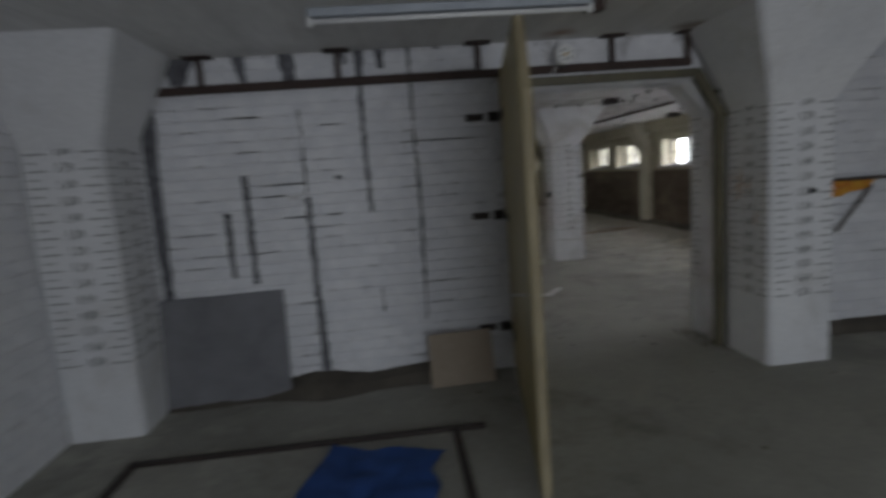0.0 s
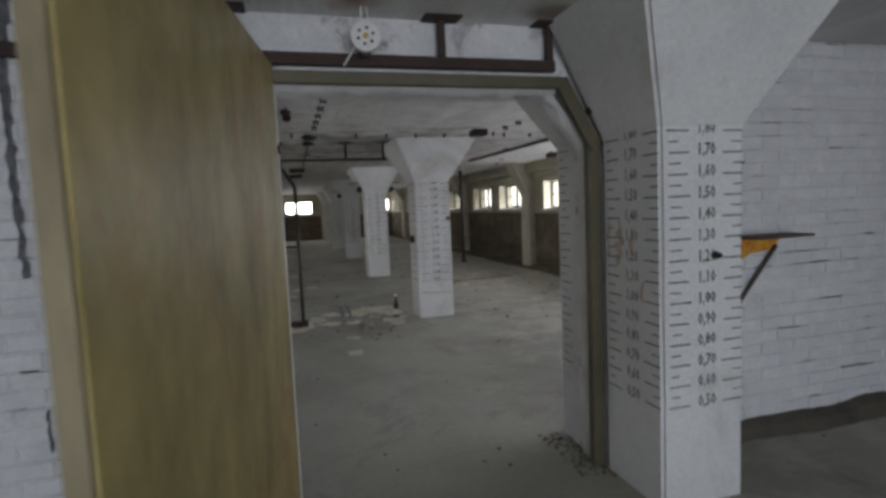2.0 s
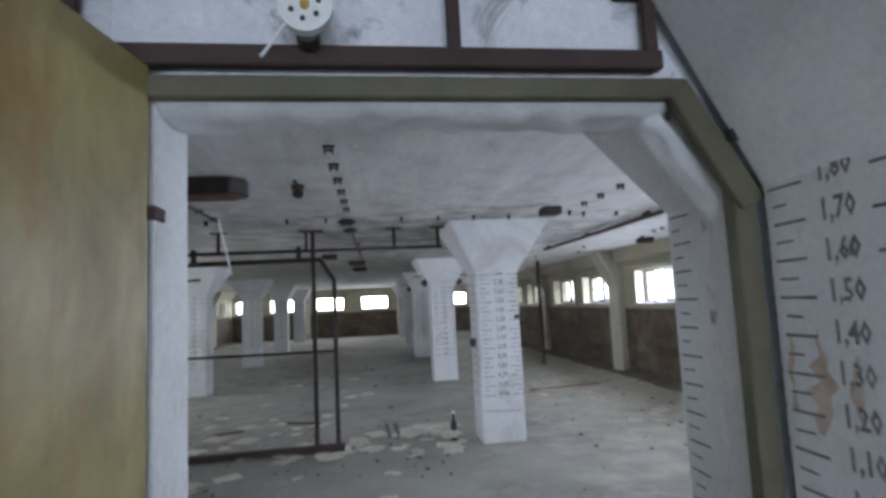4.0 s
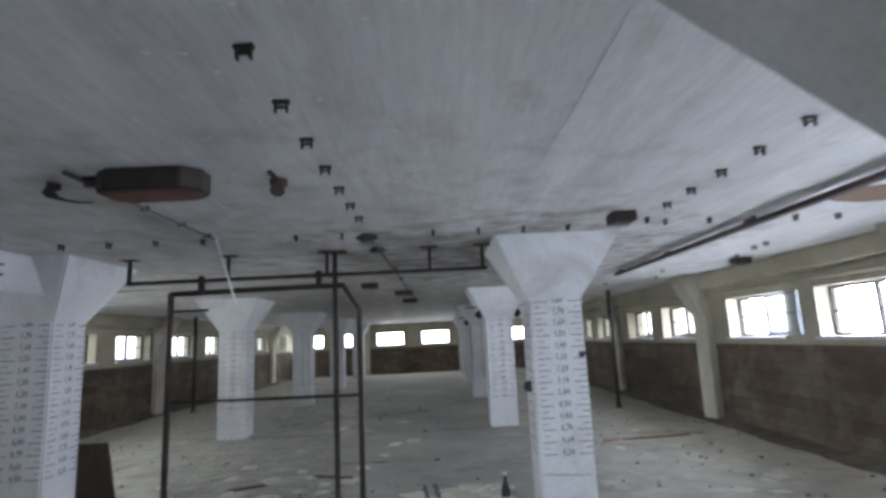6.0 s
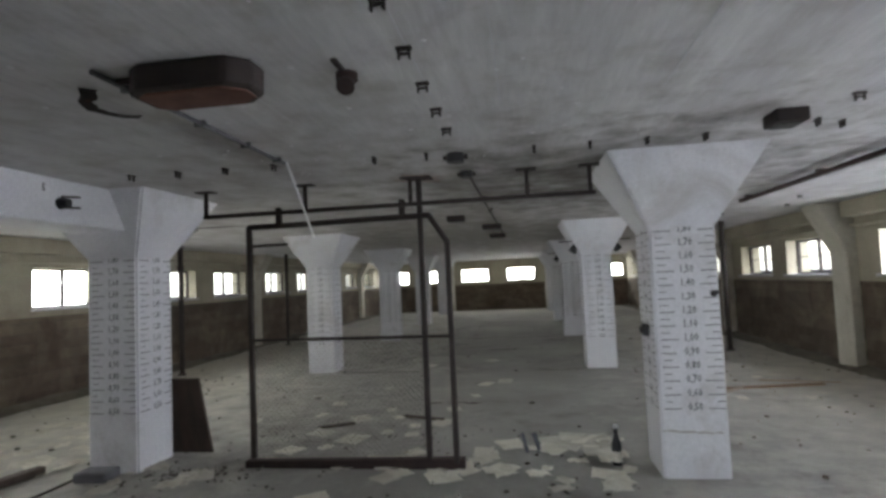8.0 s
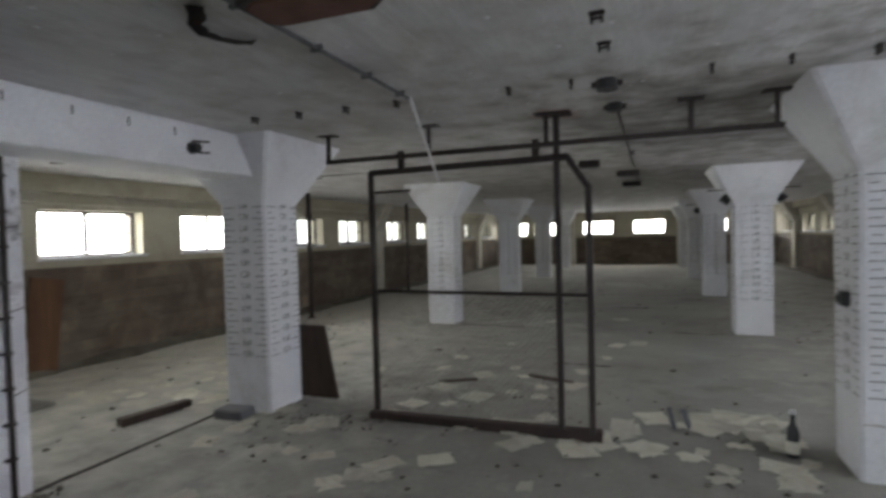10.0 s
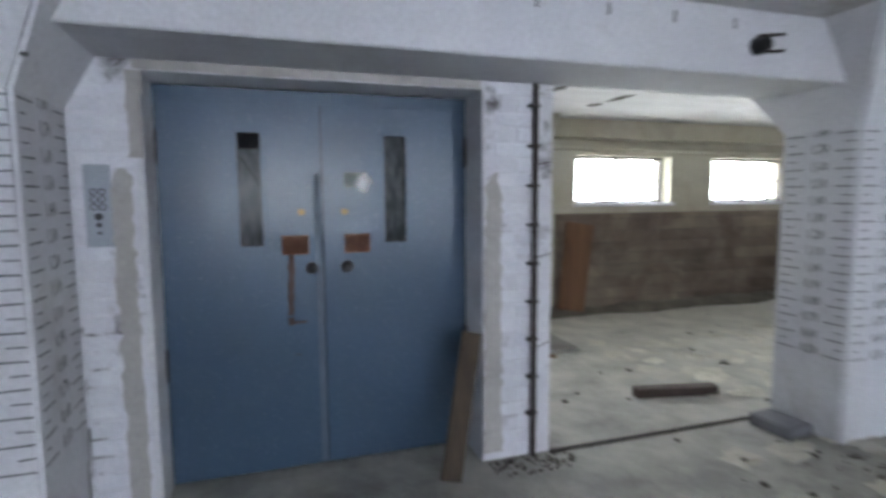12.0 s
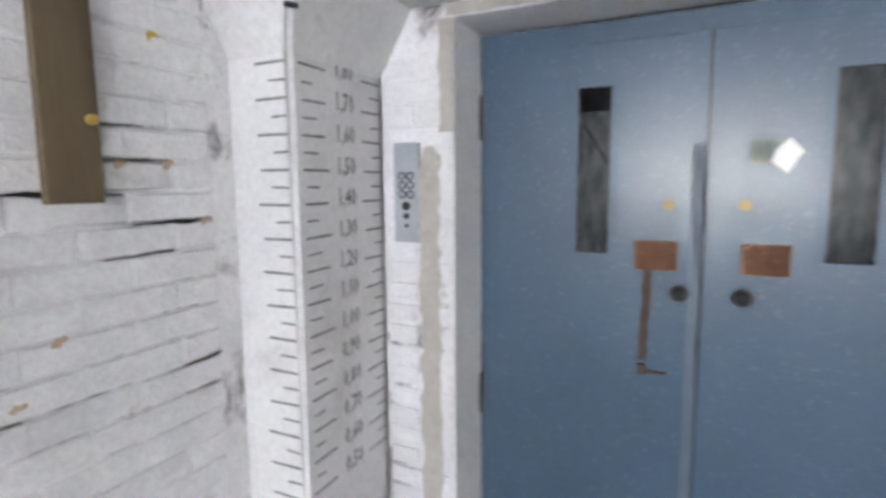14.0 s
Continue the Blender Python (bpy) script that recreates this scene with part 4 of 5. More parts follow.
# rusty light housing left on the ceiling
lh = thing("ceiling_housing", 1.26, 6.88, CEIL_Z, "rusty upturned steel lamp housing on the ceiling", "lamp housing")
b = prism([(-0.24, -0.08), (-0.18, -0.12), (0.17, -0.12), (0.25, -0.05), (0.25, 0.05), (0.17, 0.12), (-0.18, 0.12), (-0.24, 0.08)], -0.11, -0.002, "z", 0.01)
add("housing", b, STEEL, lh)
b = prism([(-0.21, -0.06), (-0.16, -0.095), (0.15, -0.095), (0.22, -0.04), (0.22, 0.04), (0.15, 0.095), (-0.16, 0.095), (-0.21, 0.06)], -0.118, -0.108, "z", 0.003)
add("cover", b, REDRUST, lh, "rust brown underside")
add("bracket", box(-0.38, -0.26, -0.015, 0.015, -0.02, -0.004, 0.002), STEEL, lh)
us = thing("bent_strap", 0.68, 7.08, CEIL_Z, "bent flat steel strap hanging from the ceiling", "strap")
b = ribbon([(0.08, -0.19, -0.02), (-0.02, -0.08, -0.03), (-0.06, 0.0, -0.035), (-0.03, 0.12, -0.03), (0.04, 0.22, -0.015)], [0.07, 0.05, 0.06, 0.05, 0.08], (0, 0, -1), 0.0, 0.01, 3)
bmesh.ops.solidify(b, geom=b.faces[:], thickness=0.006)
add("strap", b, STEEL, us)
pn = thing("lamp_holder", 1.80, 7.02, CEIL_Z, "rusty lamp holder on the ceiling", "lamp holder")
add("base", disc(0, 0.04, -0.03, 0.045, 0.03, "z", 16), RUST, pn)
add("neck", tube((0, 0.04, -0.03), (0.005, 0.0, -0.07), 0.03, 14, 0.038), RUST, pn)
add("bracket", box(-0.012, 0.012, -0.12, -0.02, -0.014, 0, 0.002), STEEL, pn)
for x, y, s in ((2.05, 8.6, 1.0), (2.06, 9.22, 0.85)):
    jx = thing("junction_box", x, y, CEIL_Z, "dark round ceiling junction box", "junction box", "hall junction boxes")
    add("box", disc(0, 0, -0.06 * s, 0.06 * s, 0.06 * s, "z", 16), BLACK, jx)
    add("lug", box(-0.085 * s, 0.085 * s, -0.015, 0.015, -0.04, -0.01, 0.003), STEEL, jx)
cdt = thing("conduit", 0, 0, 0, "grey steel conduit along the ceiling", "conduit", "ceiling conduits")
add("pipe", tube((0.9, 6.76, CEIL_Z - 0.016), (0.9, 8.42, CEIL_Z - 0.016), 0.012, 8), PIPEGREY, cdt)
for y in (6.95, 7.45, 7.9, 8.3):
    add("clip", box(0.87, 0.93, y - 0.01, y + 0.01, CEIL_Z - 0.032, CEIL_Z - 0.001, 0.002), PIPEGREY, cdt)
cd2 = thing("conduit", 0, 0, 0, "dark steel conduit along the ceiling", "conduit", "ceiling conduits")
add("pipe", tube((2.07, 9.42, CEIL_Z - 0.014), (2.12, 16.0, CEIL_Z - 0.014), 0.012, 8), STEEL, cd2)
cord = thing("hanging_cord", 0.91, 8.42, CEIL_Z, "white cord hanging slanted from the ceiling", "cord")
add("cord", join(tube((0, 0, -0.01), (0.0, 0.22, -0.24), 0.009, 8), tube((0, 0.22, -0.24), (0.01, 0.42, -0.49), 0.009, 8)), WHITE, cord)
for x, y, sx in ((3.97, 8.22, 0.085), (6.5, 11.2, 0.1), (2.0, 13.6, 0.15), (2.0, 15.5, 0.15), (1.6, 12.2, 0.12)):
    cb = thing("ceiling_box", x, y, CEIL_Z, "dark square steel box on the ceiling", "ceiling box", "ceiling boxes")
    add("box", box(-sx, sx, -0.09, 0.09, -0.075, 0, 0.006), STEEL, cb)
    add("lid", box(-sx + 0.02, sx - 0.02, -0.07, 0.07, -0.083, -0.075, 0.003), BLACK, cb)
crl = thing("ceiling_rail", 5.2, 5.3, CEIL_Z, "dark red steel rail fixed under the ceiling", "rail")
add("rail", box(-0.03, 0.03, 0, 6.85, -0.06, -0.02, 0.004), RUST, crl)
for y in (0.2, 1.8, 3.4, 5.0, 6.6):
    add("clamp", box(-0.045, 0.045, y - 0.03, y + 0.03, -0.024, 0, 0.003), STEEL, crl)
for x, y in ((6.12, 15.55), (6.05, 17.6), (-3.75, 14.03), (-3.72, 18.4), (-3.5, 21.5)):
    vp = thing("standpipe", x, y, 0, "dark vertical steel pipe from floor to ceiling", "pipe", "hall standpipes")
    add("pipe", tube((0, 0, 0), (0, 0, CEIL_Z), 0.045, 14), STEEL, vp)
    add("collar", tube((0, 0, 1.9), (0, 0, 1.98), 0.058, 14), STEEL, vp)
    add("foot", disc(0, 0, 0, 0.075, 0.02, "z", 14), STEEL, vp)
b = bmesh.new()
bmesh.ops.create_circle(b, cap_ends=True, segments=28, radius=0.3)
for v in b.verts:
    v.co = Vector((v.co.x * (1.2 + 0.25 * noise.noise(v.co * 4)), v.co.y * (0.8 + 0.3 * noise.noise(v.co * 5 + Vector((3, 0, 0)))), 0))
b.transform(pose(5.66, 7.95, CEIL_Z - 0.004, 180, 0, 20))
tagged(mesh_ob("ceiling_stain", b, WOOD), "brown bare patch where ceiling paint fell off", "stain", kind="structure")
# fittings on beam and columns
bl = thing("wall_lamp_holder", LX1 - 0.004, 8.41, 2.19, "black round lamp holder on the beam with two prongs", "lamp holder")
add("holder", disc(0, 0, 0, 0.045, 0.07, "x", 16, 0.03), BLACK, bl)
for z in (0.05, -0.03):
    add("prong", tube((0.01, 0, z), (0.03, 0.14, z + 0.012), 0.008, 8), STEEL, bl)
sk = thing("wall_socket", RX0, 9.36, 1.06, "black bakelite socket on the column side", "socket")
add("body", box(-0.05, 0.0, -0.045, 0.045, -0.045, 0.045, 0.008), BLACK, sk)
add("cap", disc(-0.065, 0, 0, 0.025, 0.016, "x", 14), BLACK, sk)
pk = thing("wall_hook", RX1 - 0.04, 9.165, 1.33, "small dark peg on the column edge", "peg")
add("peg", tube((0, 0, 0), (0.01, -0.05, 0.005), 0.016, 10), BLACK, pk)
add("plate", disc(0, -0.006, 0, 0.026, 0.006, "y", 12), STEEL, pk)
sw = thing("wall_hook", RX0 + 0.3, 4.285, 1.215, "small dark peg on the column front", "peg")
add("peg", tube((0, 0, 0), (0.0, -0.03, 0.0), 0.014, 10), BLACK, sw)
add("plate", disc(0, -0.006, 0, 0.02, 0.006, "y", 12), STEEL, sw)
for x, y in ((RX1, 14.0), (RX0, 14.0), (RX0, 18.76)):
    s = thing("lamp_bracket", x, y, 1.95, "dark lamp bracket on the column head", "bracket", "column lamp brackets")
    sg = 1 if x == RX1 else -1
    add("body", tube((0, 0, 0.1), (sg * 0.14, -0.02, -0.08), 0.05, 10, 0.07), BLACK, s)
    add("arm", tube((0.0, 0, 0.1), (sg * 0.34, 0, 0.1), 0.01, 8), STEEL, s)

# ---------------------------------------------------------------- hall: loose things
lb = thing("leaning_board", -0.78, 9.74, 0, "dark stained board leaning behind the column", "board")
b = prism([(-0.3, 0), (0.29, 0), (0.22, 0.71), (-0.3, 0.71)], -0.012, 0.012, "y", 0.003)
b.transform(pose(0, 0, 0, 8, 0, 0))
add("board", b, DARKWOOD, lb)
pl = thing("timber_beam", -1.78, 8.84, 0, "short dark timber lying on the floor", "timber")
b = box(-0.31, 0.31, -0.045, 0.045, 0, 0.07, 0.006)
b.transform(pose(0, 0, 0, 0, 0, 78))
add("timber", b, DARKWOOD, pl)
bb = thing("stone_block", -1.08, 9.03, 0, "grey-blue concrete block at the column foot", "block")
b = box(-0.15, 0.13, -0.1, 0.1, 0, 0.08, 0.012)
b.transform(pose(0, 0, 0, 0, 0, 4))
add("block", b, GREYP, bb)
tagged(mesh_ob("threshold", box(-1.30, -1.27, 7.54, 9.17, 0.0, 0.012, 0.003), STEEL), "dark steel threshold strip in the floor", "threshold", kind="structure")
bt = thing("bottle", 3.12, 9.46, 0, "dark glass bottle with a pale label", "bottle")
b = bmesh.new()
prof = [(0.0, 0.0), (0.036, 0.0), (0.038, 0.01), (0.038, 0.16), (0.03, 0.195), (0.015, 0.23), (0.014, 0.275), (0.017, 0.28), (0.017, 0.295), (0, 0.295)]
rings = [[b.verts.new((r * math.cos(a * math.tau / 16), r * math.sin(a * math.tau / 16), z)) for a in range(16)] for r, z in prof[1:-1]]
for p, q in zip(rings, rings[1:]):
    for k in range(16):
        b.faces.new((p[k], p[(k + 1) % 16], q[(k + 1) % 16], q[k]))
b.faces.new(rings[0][::-1])
b.faces.new(rings[-1])
add("glass", b, BLACK, bt, "", True)
add("label", tube((0, 0, 0.03), (0, 0, 0.11), 0.0388, 18, caps=False), PAPER, bt, "pale paper label")
add("cap", tube((0, 0, 0.285), (0, 0, 0.31), 0.018, 12), WHITE, bt)

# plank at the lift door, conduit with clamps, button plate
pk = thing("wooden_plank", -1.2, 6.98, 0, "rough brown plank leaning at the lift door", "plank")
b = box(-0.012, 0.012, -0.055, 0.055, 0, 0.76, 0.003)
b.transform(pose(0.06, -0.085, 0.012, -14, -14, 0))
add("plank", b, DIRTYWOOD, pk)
cl = thing("conduit", -1.285, 7.43, 0, "dark steel conduit with clamps beside the lift", "conduit")
add("pipe", tube((0, 0, 0), (0, 0, 2.05), 0.016, 12), STEEL, cl)
for i in range(9):
    z = 0.25 + 0.21 * i
    add("clamp", box(-0.02, 0.018, -0.04, 0.02, z - 0.009, z + 0.009, 0.002), STEEL, cl)
for i, z in enumerate((0.62, 1.12, 1.62)):
    add("tie_wire", tube((0.01, 0, z), (-0.02, 0.1, z + 0.02), 0.004, 6), STEEL, cl)
bp = thing("button_plate", -1.30, 5.325, 1.25, "grey steel lift control plate with round buttons", "control plate")
add("plate", box(0.0, 0.012, 0, 0.1, 0, 0.35, 0.002), GREYPL, bp)
for i in range(3):
    for j in range(2):
        rg = bmesh.new()
        cy, cz = 0.035 + 0.032 * j, 0.235 - 0.032 * i
        segs = 18
        loops = []
        for rad, h in ((0.015, 0.012), (0.015, 0.016), (0.010, 0.016), (0.010, 0.012)):
            loops.append([rg.verts.new((h, cy + rad * math.cos(k * math.tau / segs), cz + rad * math.sin(k * math.tau / segs))) for k in range(segs)])
        for p, q in zip(loops, loops[1:]):
            for k in range(segs):
                rg.faces.new((p[k], p[(k + 1) % segs], q[(k + 1) % segs], q[k]))
        add("button_ring", rg, BLACK, bp)
add("button", disc(0.012, 0.05, 0.13, 0.016, 0.006, "x", 16), BLACK, bp)
add("button", disc(0.012, 0.05, 0.095, 0.011, 0.006, "x", 16), BLACK, bp)
add("key_hole", box(0.012, 0.016, 0.042, 0.058, 0.055, 0.066), BLACK, bp)
nb = thing("wall_plank", -0.348, 5.05, 1.42, "brown vertical plank on the white brick wall", "plank")
add("plank", box(-0.062, 0.062, 0.002, 0.026, 0, 0.9, 0.003), OLDWOOD, nb)
add("knob", disc(-0.04, 0.026, 0.185, 0.012, 0.016, "y", 12), BRASS, nb)
for x, z, m in ((-0.55, 1.97, BRASS), (-0.57, 1.83, BRASS), (-0.46, 1.51, SPOT), (-0.59, 1.51, SPOT), (-0.7, 1.36, SPOT), (-0.29, 1.12, SPOT), (-0.2, 1.0, SPOT)):
    tagged(mesh_ob("paint_fleck", ribbon([(x - 0.02, 5.053, z + 0.006), (x - 0.008, 5.053, z + 0.002), (x + 0.008, 5.053, z - 0.003), (x + 0.02, 5.053, z - 0.002)], [0.004, 0.016, 0.02, 0.004], (0, 1, 0), 0.003, 0.006, int(z * 100)), m), "small flake of old paint on brick", "stain", "paint flecks", kind="structure")

# orange-brown boards standing against the end of the masonry
eb = thing("leaning_board", -4.42, 9.40, 0, "orange-brown board leaning at the masonry under the window", "board")
b = prism([(-0.02, 0), (0.3, 0), (0.34, 1.12), (0.0, 1.15)], -0.014, 0.014, "y", 0.004)
b.transform(pose(0, 0, 0, 0, 4, 78))
add("board", b, BOARD, eb)
ds = thing("leaning_board", -4.40, 9.66, 0, "narrow grey weathered board standing against the wall", "board")
b = box(-0.01, 0.01, -0.07, 0.07, 0, 0.86, 0.003)
b.transform(pose(0.03, 0, 0, 0, -3, 0))
add("board", b, OLDWOOD, ds)
sl = thing("concrete_slab", -3.35, 8.5, 0, "low concrete slab on the floor", "slab")
add("slab", box(-1.0, 0.35, -0.35, 0.3, 0, 0.035, 0.008), FLOOR, sl)

# loose paper, torn sheets and heaps
def sheet(seed, w, l):
    r = random.Random(seed)
    b = bmesh.new()
    n = 4
    g = [[None] * (n + 1) for _ in range(n + 1)]
    for i in range(n + 1):
        for j in range(n + 1):
            u, v = i / n - 0.5, j / n - 0.5
            jag = (0.006, 0.012, 0.022, 0.03, 0.012)[seed % 5] if i in (0, n) or j in (0, n) else 0
            g[i][j] = b.verts.new((w * u + r.uniform(-jag, jag), l * v + r.uniform(-jag, jag), 0.004 + abs(0.02 * noise.noise((u * 2.5, v * 2.5, seed)))))
    for i in range(n):
        for j in range(n):
            b.faces.new((g[i][j], g[i + 1][j], g[i + 1][j + 1], g[i][j + 1]))
    me = bpy.data.meshes.new("paper_sheet")
    b.to_mesh(me)
    b.free()
    me.materials.append(PAPER)
    return me


SHEETS = [sheet(s, w, l) for s, w, l in ((1, 0.21, 0.29), (2, 0.16, 0.22), (3, 0.25, 0.2), (4, 0.12, 0.17), (5, 0.3, 0.26))]
pr = random.Random(11)
zones = [(13, -0.6, 3.2, 8.35, 9.1), (20, -0.5, 3.2, 9.1, 9.55), (26, 2.0, 3.2, 9.2, 10.2), (8, -1.0, -0.3, 8.3, 9.4), (52, -3.2, -1.2, 9.0, 11.2), (16, -0.7, 1.6, 9.7, 11.8), (4, 0.0, 2.8, 7.4, 8.4), (10, 4.2, 6.6, 9.5, 13.5), (14, -2.5, 2.5, 11.8, 17.0), (5, -0.7, 0.8, 6.6, 8.0)]
for n, xa, xb, ya, yb in zones:
    for k in range(n):
        o = new("paper_sheet", SHEETS[pr.randrange(5)])
        s = pr.uniform(0.6, 1.0)
        o.matrix_basis = pose(pr.uniform(xa, xb), pr.uniform(ya, yb), 0.004 + pr.uniform(0, 0.006), pr.uniform(-2, 2), pr.uniform(-2, 2), pr.uniform(0, 360)) @ Matrix.Diagonal((s, s, 1, 1))
        tagged(o, "cream sheet of old paper on the floor", "paper", "scattered paper sheets")


def crumbs(name, n, xa, xb, ya, yb, lo, hi, m, label, seed):
    r = random.Random(seed)
    b = bmesh.new()
    for _ in range(n):
        s = r.uniform(lo, hi)
        x, y = r.uniform(xa, xb), r.uniform(ya, yb)
        c = bmesh.new()
        bmesh.ops.create_icosphere(c, subdivisions=1, radius=s)
        for v in c.verts:
            v.co = Vector((v.co.x * r.uniform(0.7, 1.3), v.co.y * r.uniform(0.7, 1.3), v.co.z * r.uniform(0.35, 0.6)))
        c.transform(pose(x, y, s * 0.25, 0, 0, r.uniform(0, 360)))
        join(b, c)
    return tagged(mesh_ob(name, b, m), label, "debris", kind="stuff")


crumbs("debris", 150, -0.8, 3.3, 8.2, 10.6, 0.006, 0.022, DIRT, "small dark crumbs of debris on the floor", 1)
crumbs("debris", 110, 4.0, 6.9, 8.0, 15.0, 0.008, 0.03, BROWN, "small brown crumbs of debris on the floor", 2)
crumbs("debris", 110, -4.2, -0.8, 8.0, 16.0, 0.008, 0.028, DIRT, "small dark crumbs of debris on the floor", 3)
crumbs("debris", 70, 0.0, 5.5, 0.6, 8.2, 0.005, 0.014, DIRT, "small dark crumbs of debris on the floor", 4)
crumbs("debris", 90, -2.5, 5.0, 11.0, 22.0, 0.01, 0.035, DIRT, "small dark crumbs of debris on the floor", 5)
crumbs("debris", 150, 3.3, 4.0, 4.66, 4.80, 0.003, 0.01, DIRT, "dark crumbs swept against the column foot", 6)
crumbs("debris", 150, 3.22, 3.40, 4.7, 5.3, 0.003, 0.011, DIRT, "dark crumbs swept into the doorway corner", 7)
crumbs("debris", 120, -1.28, -1.1, 7.15, 7.65, 0.004, 0.014, DIRT, "dark crumbs at the foot of the lift wall", 8)
crumbs("debris", 110, -0.75, 0.2, 9.0, 9.35, 0.004, 0.016, DIRT, "dark crumbs at the foot of the leaning board", 9)
for i, (x, y, l, rz, m) in enumerate(((5.45, 12.3, 1.3, 8, WOOD), (5.9, 12.6, 0.9, -15, CARD), (4.9, 12.1, 0.5, 40, CARD), (0.4, 10.6, 0.4, 30, DARKWOOD), (1.3, 10.9, 0.5, -20, DARKWOOD), (-3.0, 8.1, 0.8, 75, WOOD), (3.9, 2.9, 0.3, -30, DARKWOOD))):
    t = thing("wood_scrap", x, y, 0, "thin scrap of wood lying on the floor", "scrap", "wood scraps", rz=rz)
    add("scrap", box(-l / 2, l / 2, -0.03, 0.03, 0, 0.02, 0.004), m, t)
rg = thing("crumpled_paper", 2.42, 9.75, 0, "standing crumpled grey paper scraps", "paper")
for k in range(2):
    b = ribbon([(0.1 * k, 0, 0.0), (0.1 * k - 0.03, 0.02, 0.12), (0.1 * k - 0.06, 0.03, 0.2)], [0.03, 0.04, 0.025], (0, -1, 0), 0.0, 0.008, 50 + k)
    add("scrap", b, GREYP, rg)

tagged(mesh_ob("plinth_crack", ribbon([(RX0 + 0.01, ROWS_Y[1] - 0.003, 0.34), (RX1 - 0.01, ROWS_Y[1] - 0.003, 0.325)], [0.012, 0.012], (0, -1, 0), 0.001, 0.006, 3), SCRAPED), "dark crack round the column foot", "crack", kind="structure")

# dirt gathered along the joints of the floor between the columns
for k, (xa, xb, y, w) in enumerate(((3.3, 0.9, 18.62, 0.1), (3.35, 2.5, 13.84, 0.07), (-0.75, 0.7, 13.9, 0.09), (1.6, 2.3, 16.4, 0.12), (1.2, 1.9, 11.6, 0.08), (3.3, 0.4, 23.3, 0.12))):
    n = 6
    pts = [(xa + (xb - xa) * i / n, y + 0.06 * noise.noise((i * 0.9, k, 0)), 0.0) for i in range(n + 1)]
    tagged(mesh_ob("dirt_streak", ribbon(pts, [w * 0.3] + [w * (0.7 + 0.5 * noise.noise((i * 1.3, k, 7))) for i in range(1, n)] + [0.01], (0, 0, 1), 0.006, 0.02, 60 + k), DIRT), "dark dirt gathered in a floor joint", "dirt", kind="stuff")

# cable tray and broken plaster over the west aisle
ct = thing("cable_tray", -2.45, 8.4, CEIL_Z, "dark rusty cable tray under the aisle ceiling", "cable tray")
add("tray", box(-0.035, 0.035, 0, 2.4, -0.06, -0.025, 0.004), RUST, ct)
for y in (0.15, 1.2, 2.25):
    add("clamp", box(-0.05, 0.05, y - 0.02, y + 0.02, -0.028, 0, 0.003), STEEL, ct)
for k, (x, y, rx, ry) in enumerate(((-2.8, 8.45, 0.16, 0.05), (-3.48, 9.22, 0.1, 0.07), (-3.1, 9.24, 0.2, 0.06), (-1.75, 11.75, 0.42, 0.07), (-2.2, 11.95, 0.14, 0.09), (-3.4, 12.6, 0.2, 0.06))):
    b = bmesh.new()
    bmesh.ops.create_circle(b, cap_ends=True, segments=22, radius=1)
    for v in b.verts:
        f = 1 + 0.7 * noise.noise(v.co * 2.2 + Vector((k * 3.1, 0, 0)))
        v.co = Vector((v.co.x * rx * f, v.co.y * ry * f, 0))
    b.transform(pose(x, y, CEIL_Z - 0.004, 180, 0, 0))
    tagged(mesh_ob("ceiling_break", b, DIRT), "dark hole where ceiling plaster broke away", "hole", "breaks in the ceiling", kind="structure")
tagged(mesh_ob("paint_tick", tube((-0.79, 5.333, 1.925), (-0.745, 5.338, 1.915), 0.008, 8), BLACK), "short black tick above the height scale", "mark", kind="structure")

# flakes of loose paint hanging from the ceiling
r = random.Random(31)
b = bmesh.new()
for k in range(90):
    x, y, s = r.uniform(-0.7, 3.3), r.uniform(5.4, 9.2), r.uniform(0.005, 0.014)
    join(b, prism([(-s, -s * r.uniform(0.3, 1)), (s, -s * 0.5), (s * r.uniform(0.2, 1), s), (-s * 0.7, s * 0.6)], 0, 0.004, "z"), )
    b.verts.ensure_lookup_table()
    for v in b.verts[-8:]:
        v.co = pose(x, y, CEIL_Z - 0.009, 0, 0, 0) @ v.co
tagged(mesh_ob("paint_flakes", b, WHITE), "small pale flakes of loose paint on the ceiling", "flakes", kind="stuff")

# ---------------------------------------------------------------- bricks, last
def brick_mesh(l, h, d, kind):
    b = box(-l / 2, l / 2, -d, 0.0, -h / 2, h / 2)
    front = [f for f in b.faces if f.normal.y < -0.5]
    bmesh.ops.bevel(b, geom=[e for e in front[0].edges], offset=0.006, segments=1, affect="EDGES")
    r = random.Random(kind)
    for v in b.verts:
        if v.co.y < -0.003:
            v.co += Vector((0, r.uniform(-0.0012, 0.0012), r.uniform(-0.0015, 0.0015)))
    me = bpy.data.meshes.new("brick")
    b.to_mesh(me)
    b.free()
    me.materials.append(BRICKP)
    return me


BL, BH = 0.256, 0.079
FULL = [brick_mesh(BL - 0.003, BH - 0.007, 0.008, k) for k in range(4)]
HALF = [brick_mesh(BL / 2 - 0.003, BH - 0.007, 0.008, 9 + k) for k in range(2)]


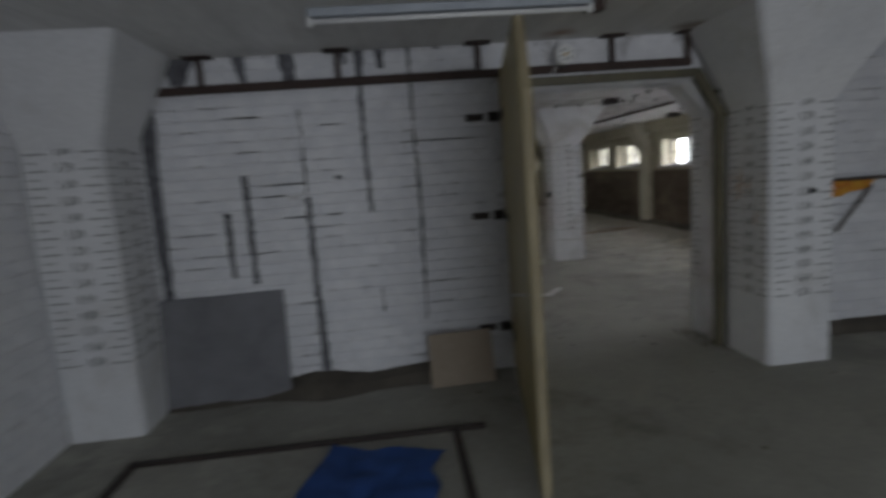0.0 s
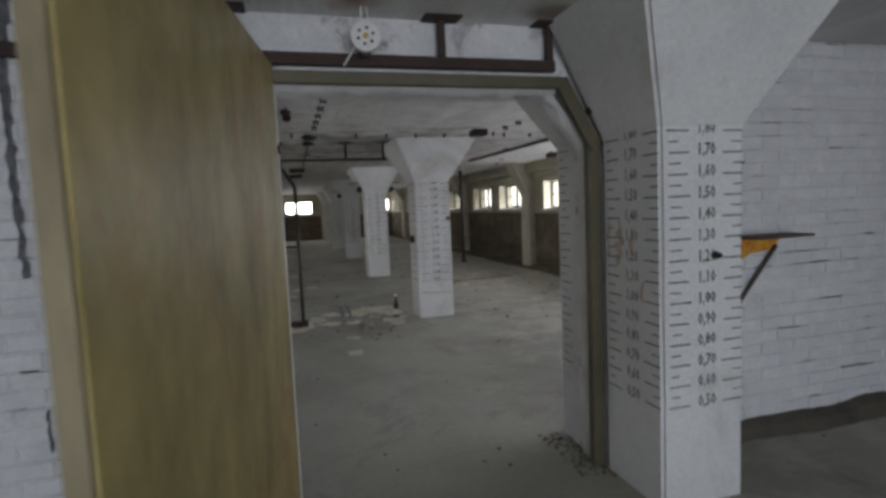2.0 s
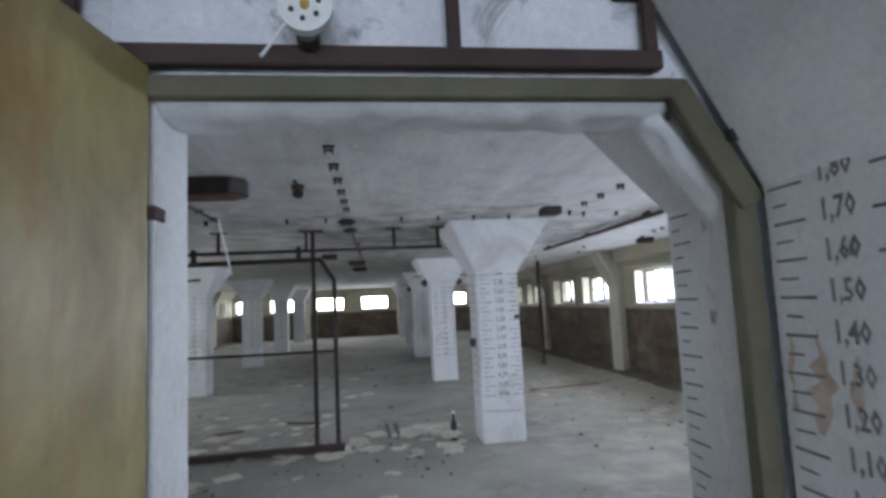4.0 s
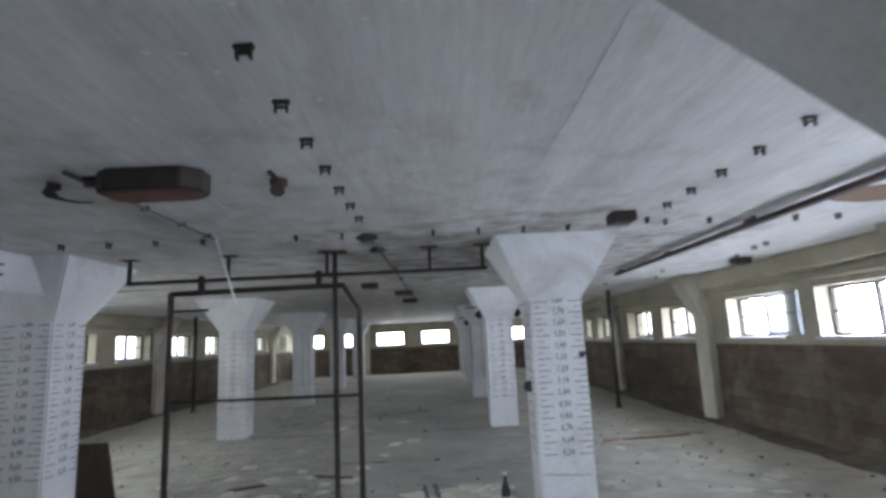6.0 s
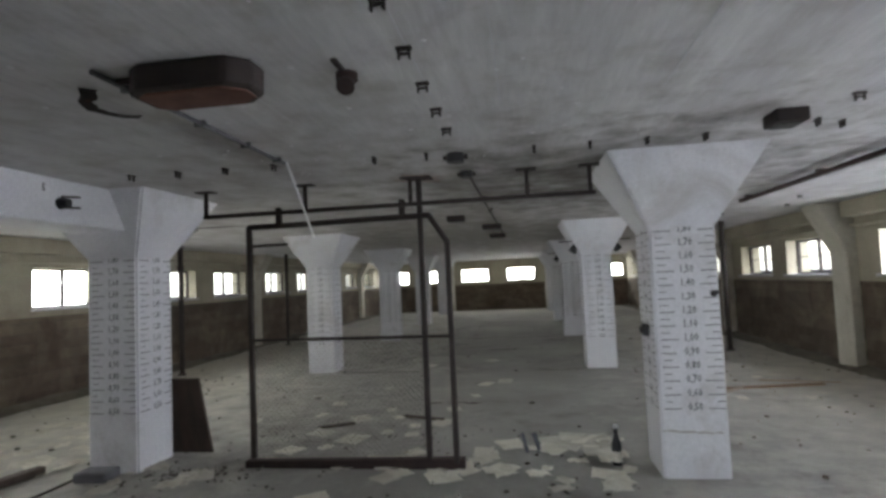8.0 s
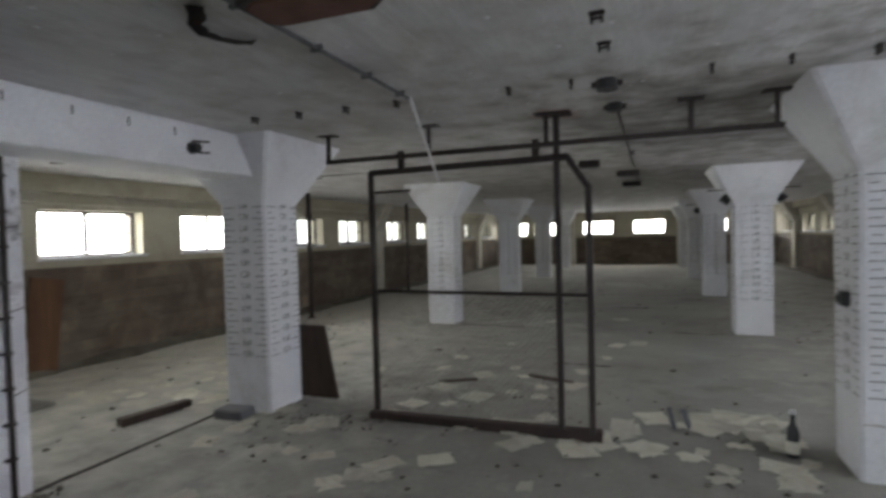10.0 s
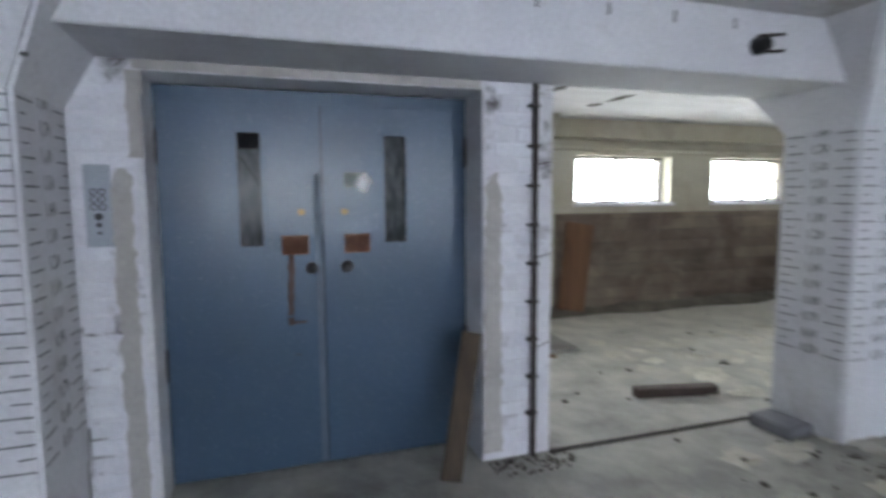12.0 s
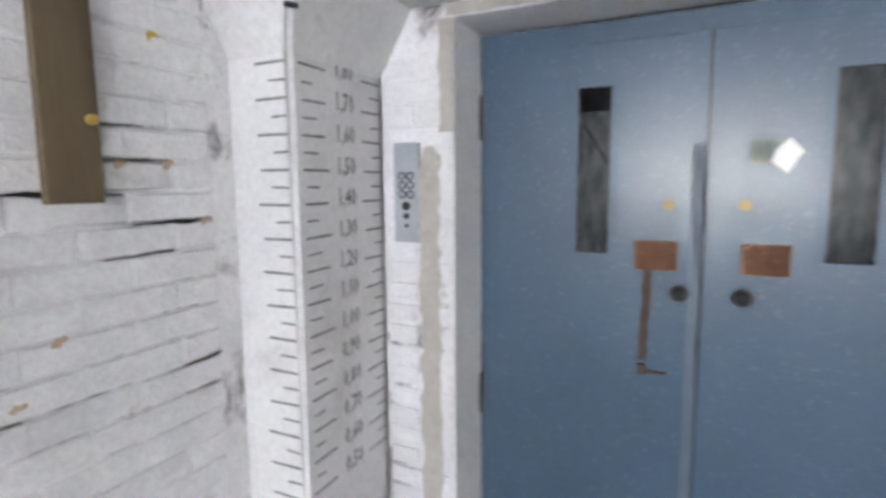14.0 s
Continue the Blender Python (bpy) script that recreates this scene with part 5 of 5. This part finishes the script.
def bricks(parent, m, u0, u1, z1, skip=(), z0=0.1, seed=0):
    """Courses in half bond on a wall face; m lays the plane y = 0 (facing -y) onto the wall."""
    r = random.Random(seed)
    row, z, n = 0, z0 + BH / 2, 0
    while z + BH / 2 < z1 + 0.02:
        u = u0
        first = row % 2 == 1
        while u < u1 - 0.06:
            half = first or u + BL > u1 + 0.01
            first = False
            l = BL / 2 if half else BL
            if u + l > u1 + 0.03:
                break
            cu = u + l / 2
            if not any(a < cu + l * 0.35 and cu - l * 0.35 < c and e < z < g for a, c, e, g in skip):
                o = new("brick", (HALF[r.randrange(2)] if half else FULL[r.randrange(4)]))
                o.parent = parent
                o.matrix_basis = m @ pose(cu, r.uniform(-0.0025, 0.002), z, 0, 0, r.uniform(-0.4, 0.4))
                n += 1
            u += l
        z += BH
        row += 1
    return n


def open_joints(m, u0, u1, rows, n, seed, skip=(), z0=0.1):
    """Ragged dark lines where the paint has opened along the bed joints."""
    r = random.Random(seed)
    for k in range(n):
        u, ln = r.uniform(u0, u1), r.uniform(0.06, 0.34)
        z = z0 + BH * r.randrange(*rows)
        if u + ln > u1 or any(a < u + ln and u < c and e < z < g for a, c, e, g in skip):
            continue
        q = ribbon([(u, 0, z), (u + ln * 0.5, 0, z + r.uniform(-0.004, 0.004)), (u + ln, 0, z + r.uniform(-0.006, 0.006))], [0.003, r.uniform(0.005, 0.010), 0.003], (0, -1, 0), 0.0, 0.003, seed + k)
        bmesh.ops.solidify(q, geom=q.faces[:], thickness=0.003)
        q.transform(m @ Matrix.Translation((0, -0.0095, 0)))
        tagged(mesh_ob("open_joint", q, JOINT), "dark cracked joint between painted bricks", "crack", "open brick joints", kind="structure")


JOINT = surface("dirty_open_joint", (0.2, 0.19, 0.18), (0.46, 0.45, 0.44), 0.95, 16, 70, 0.5, 0.003)
open_joints(pose(0, 4.806, 0), LX1 + 0.05, 1.66, (1, 27), 40, 100)
open_joints(pose(0, 4.806, 0), RX1 + 0.05, 5.55, (1, 27), 18, 300)
open_joints(pose(0, 5.044, 0, 0, 0, 180), -1.6, -LX1 - 0.03, (1, 27), 60, 500, z0=0.02)
bricks(w_front, pose(0, 4.806, 0), LX1 + 0.02, 1.70, ROOM_Z, seed=1)
bricks(w_back, pose(0, 5.044, 0, 0, 0, 180), -1.70, -LX1 - 0.01, CEIL_Z, seed=2, z0=0.02)
bricks(w_east, pose(0, 4.806, 0), RX1 + 0.01, 5.98, ROOM_Z, seed=3)
bricks(w_lift, pose(-1.312, 0, 0, 0, 0, 90), 5.28, 7.53, 2.05, skip=[(5.54, 7.14, 0, 2.05)], z0=0.0, seed=4)
bricks(w_room, pose(LX0 + 0.016, 0, 0, 0, 0, 90), 1.2, 4.26, ROOM_Z, seed=5)
bricks(w_lifts, pose(0, 7.54, 0, 0, 0, 180), 1.31, 1.6, CEIL_Z, z0=0.0, seed=6)
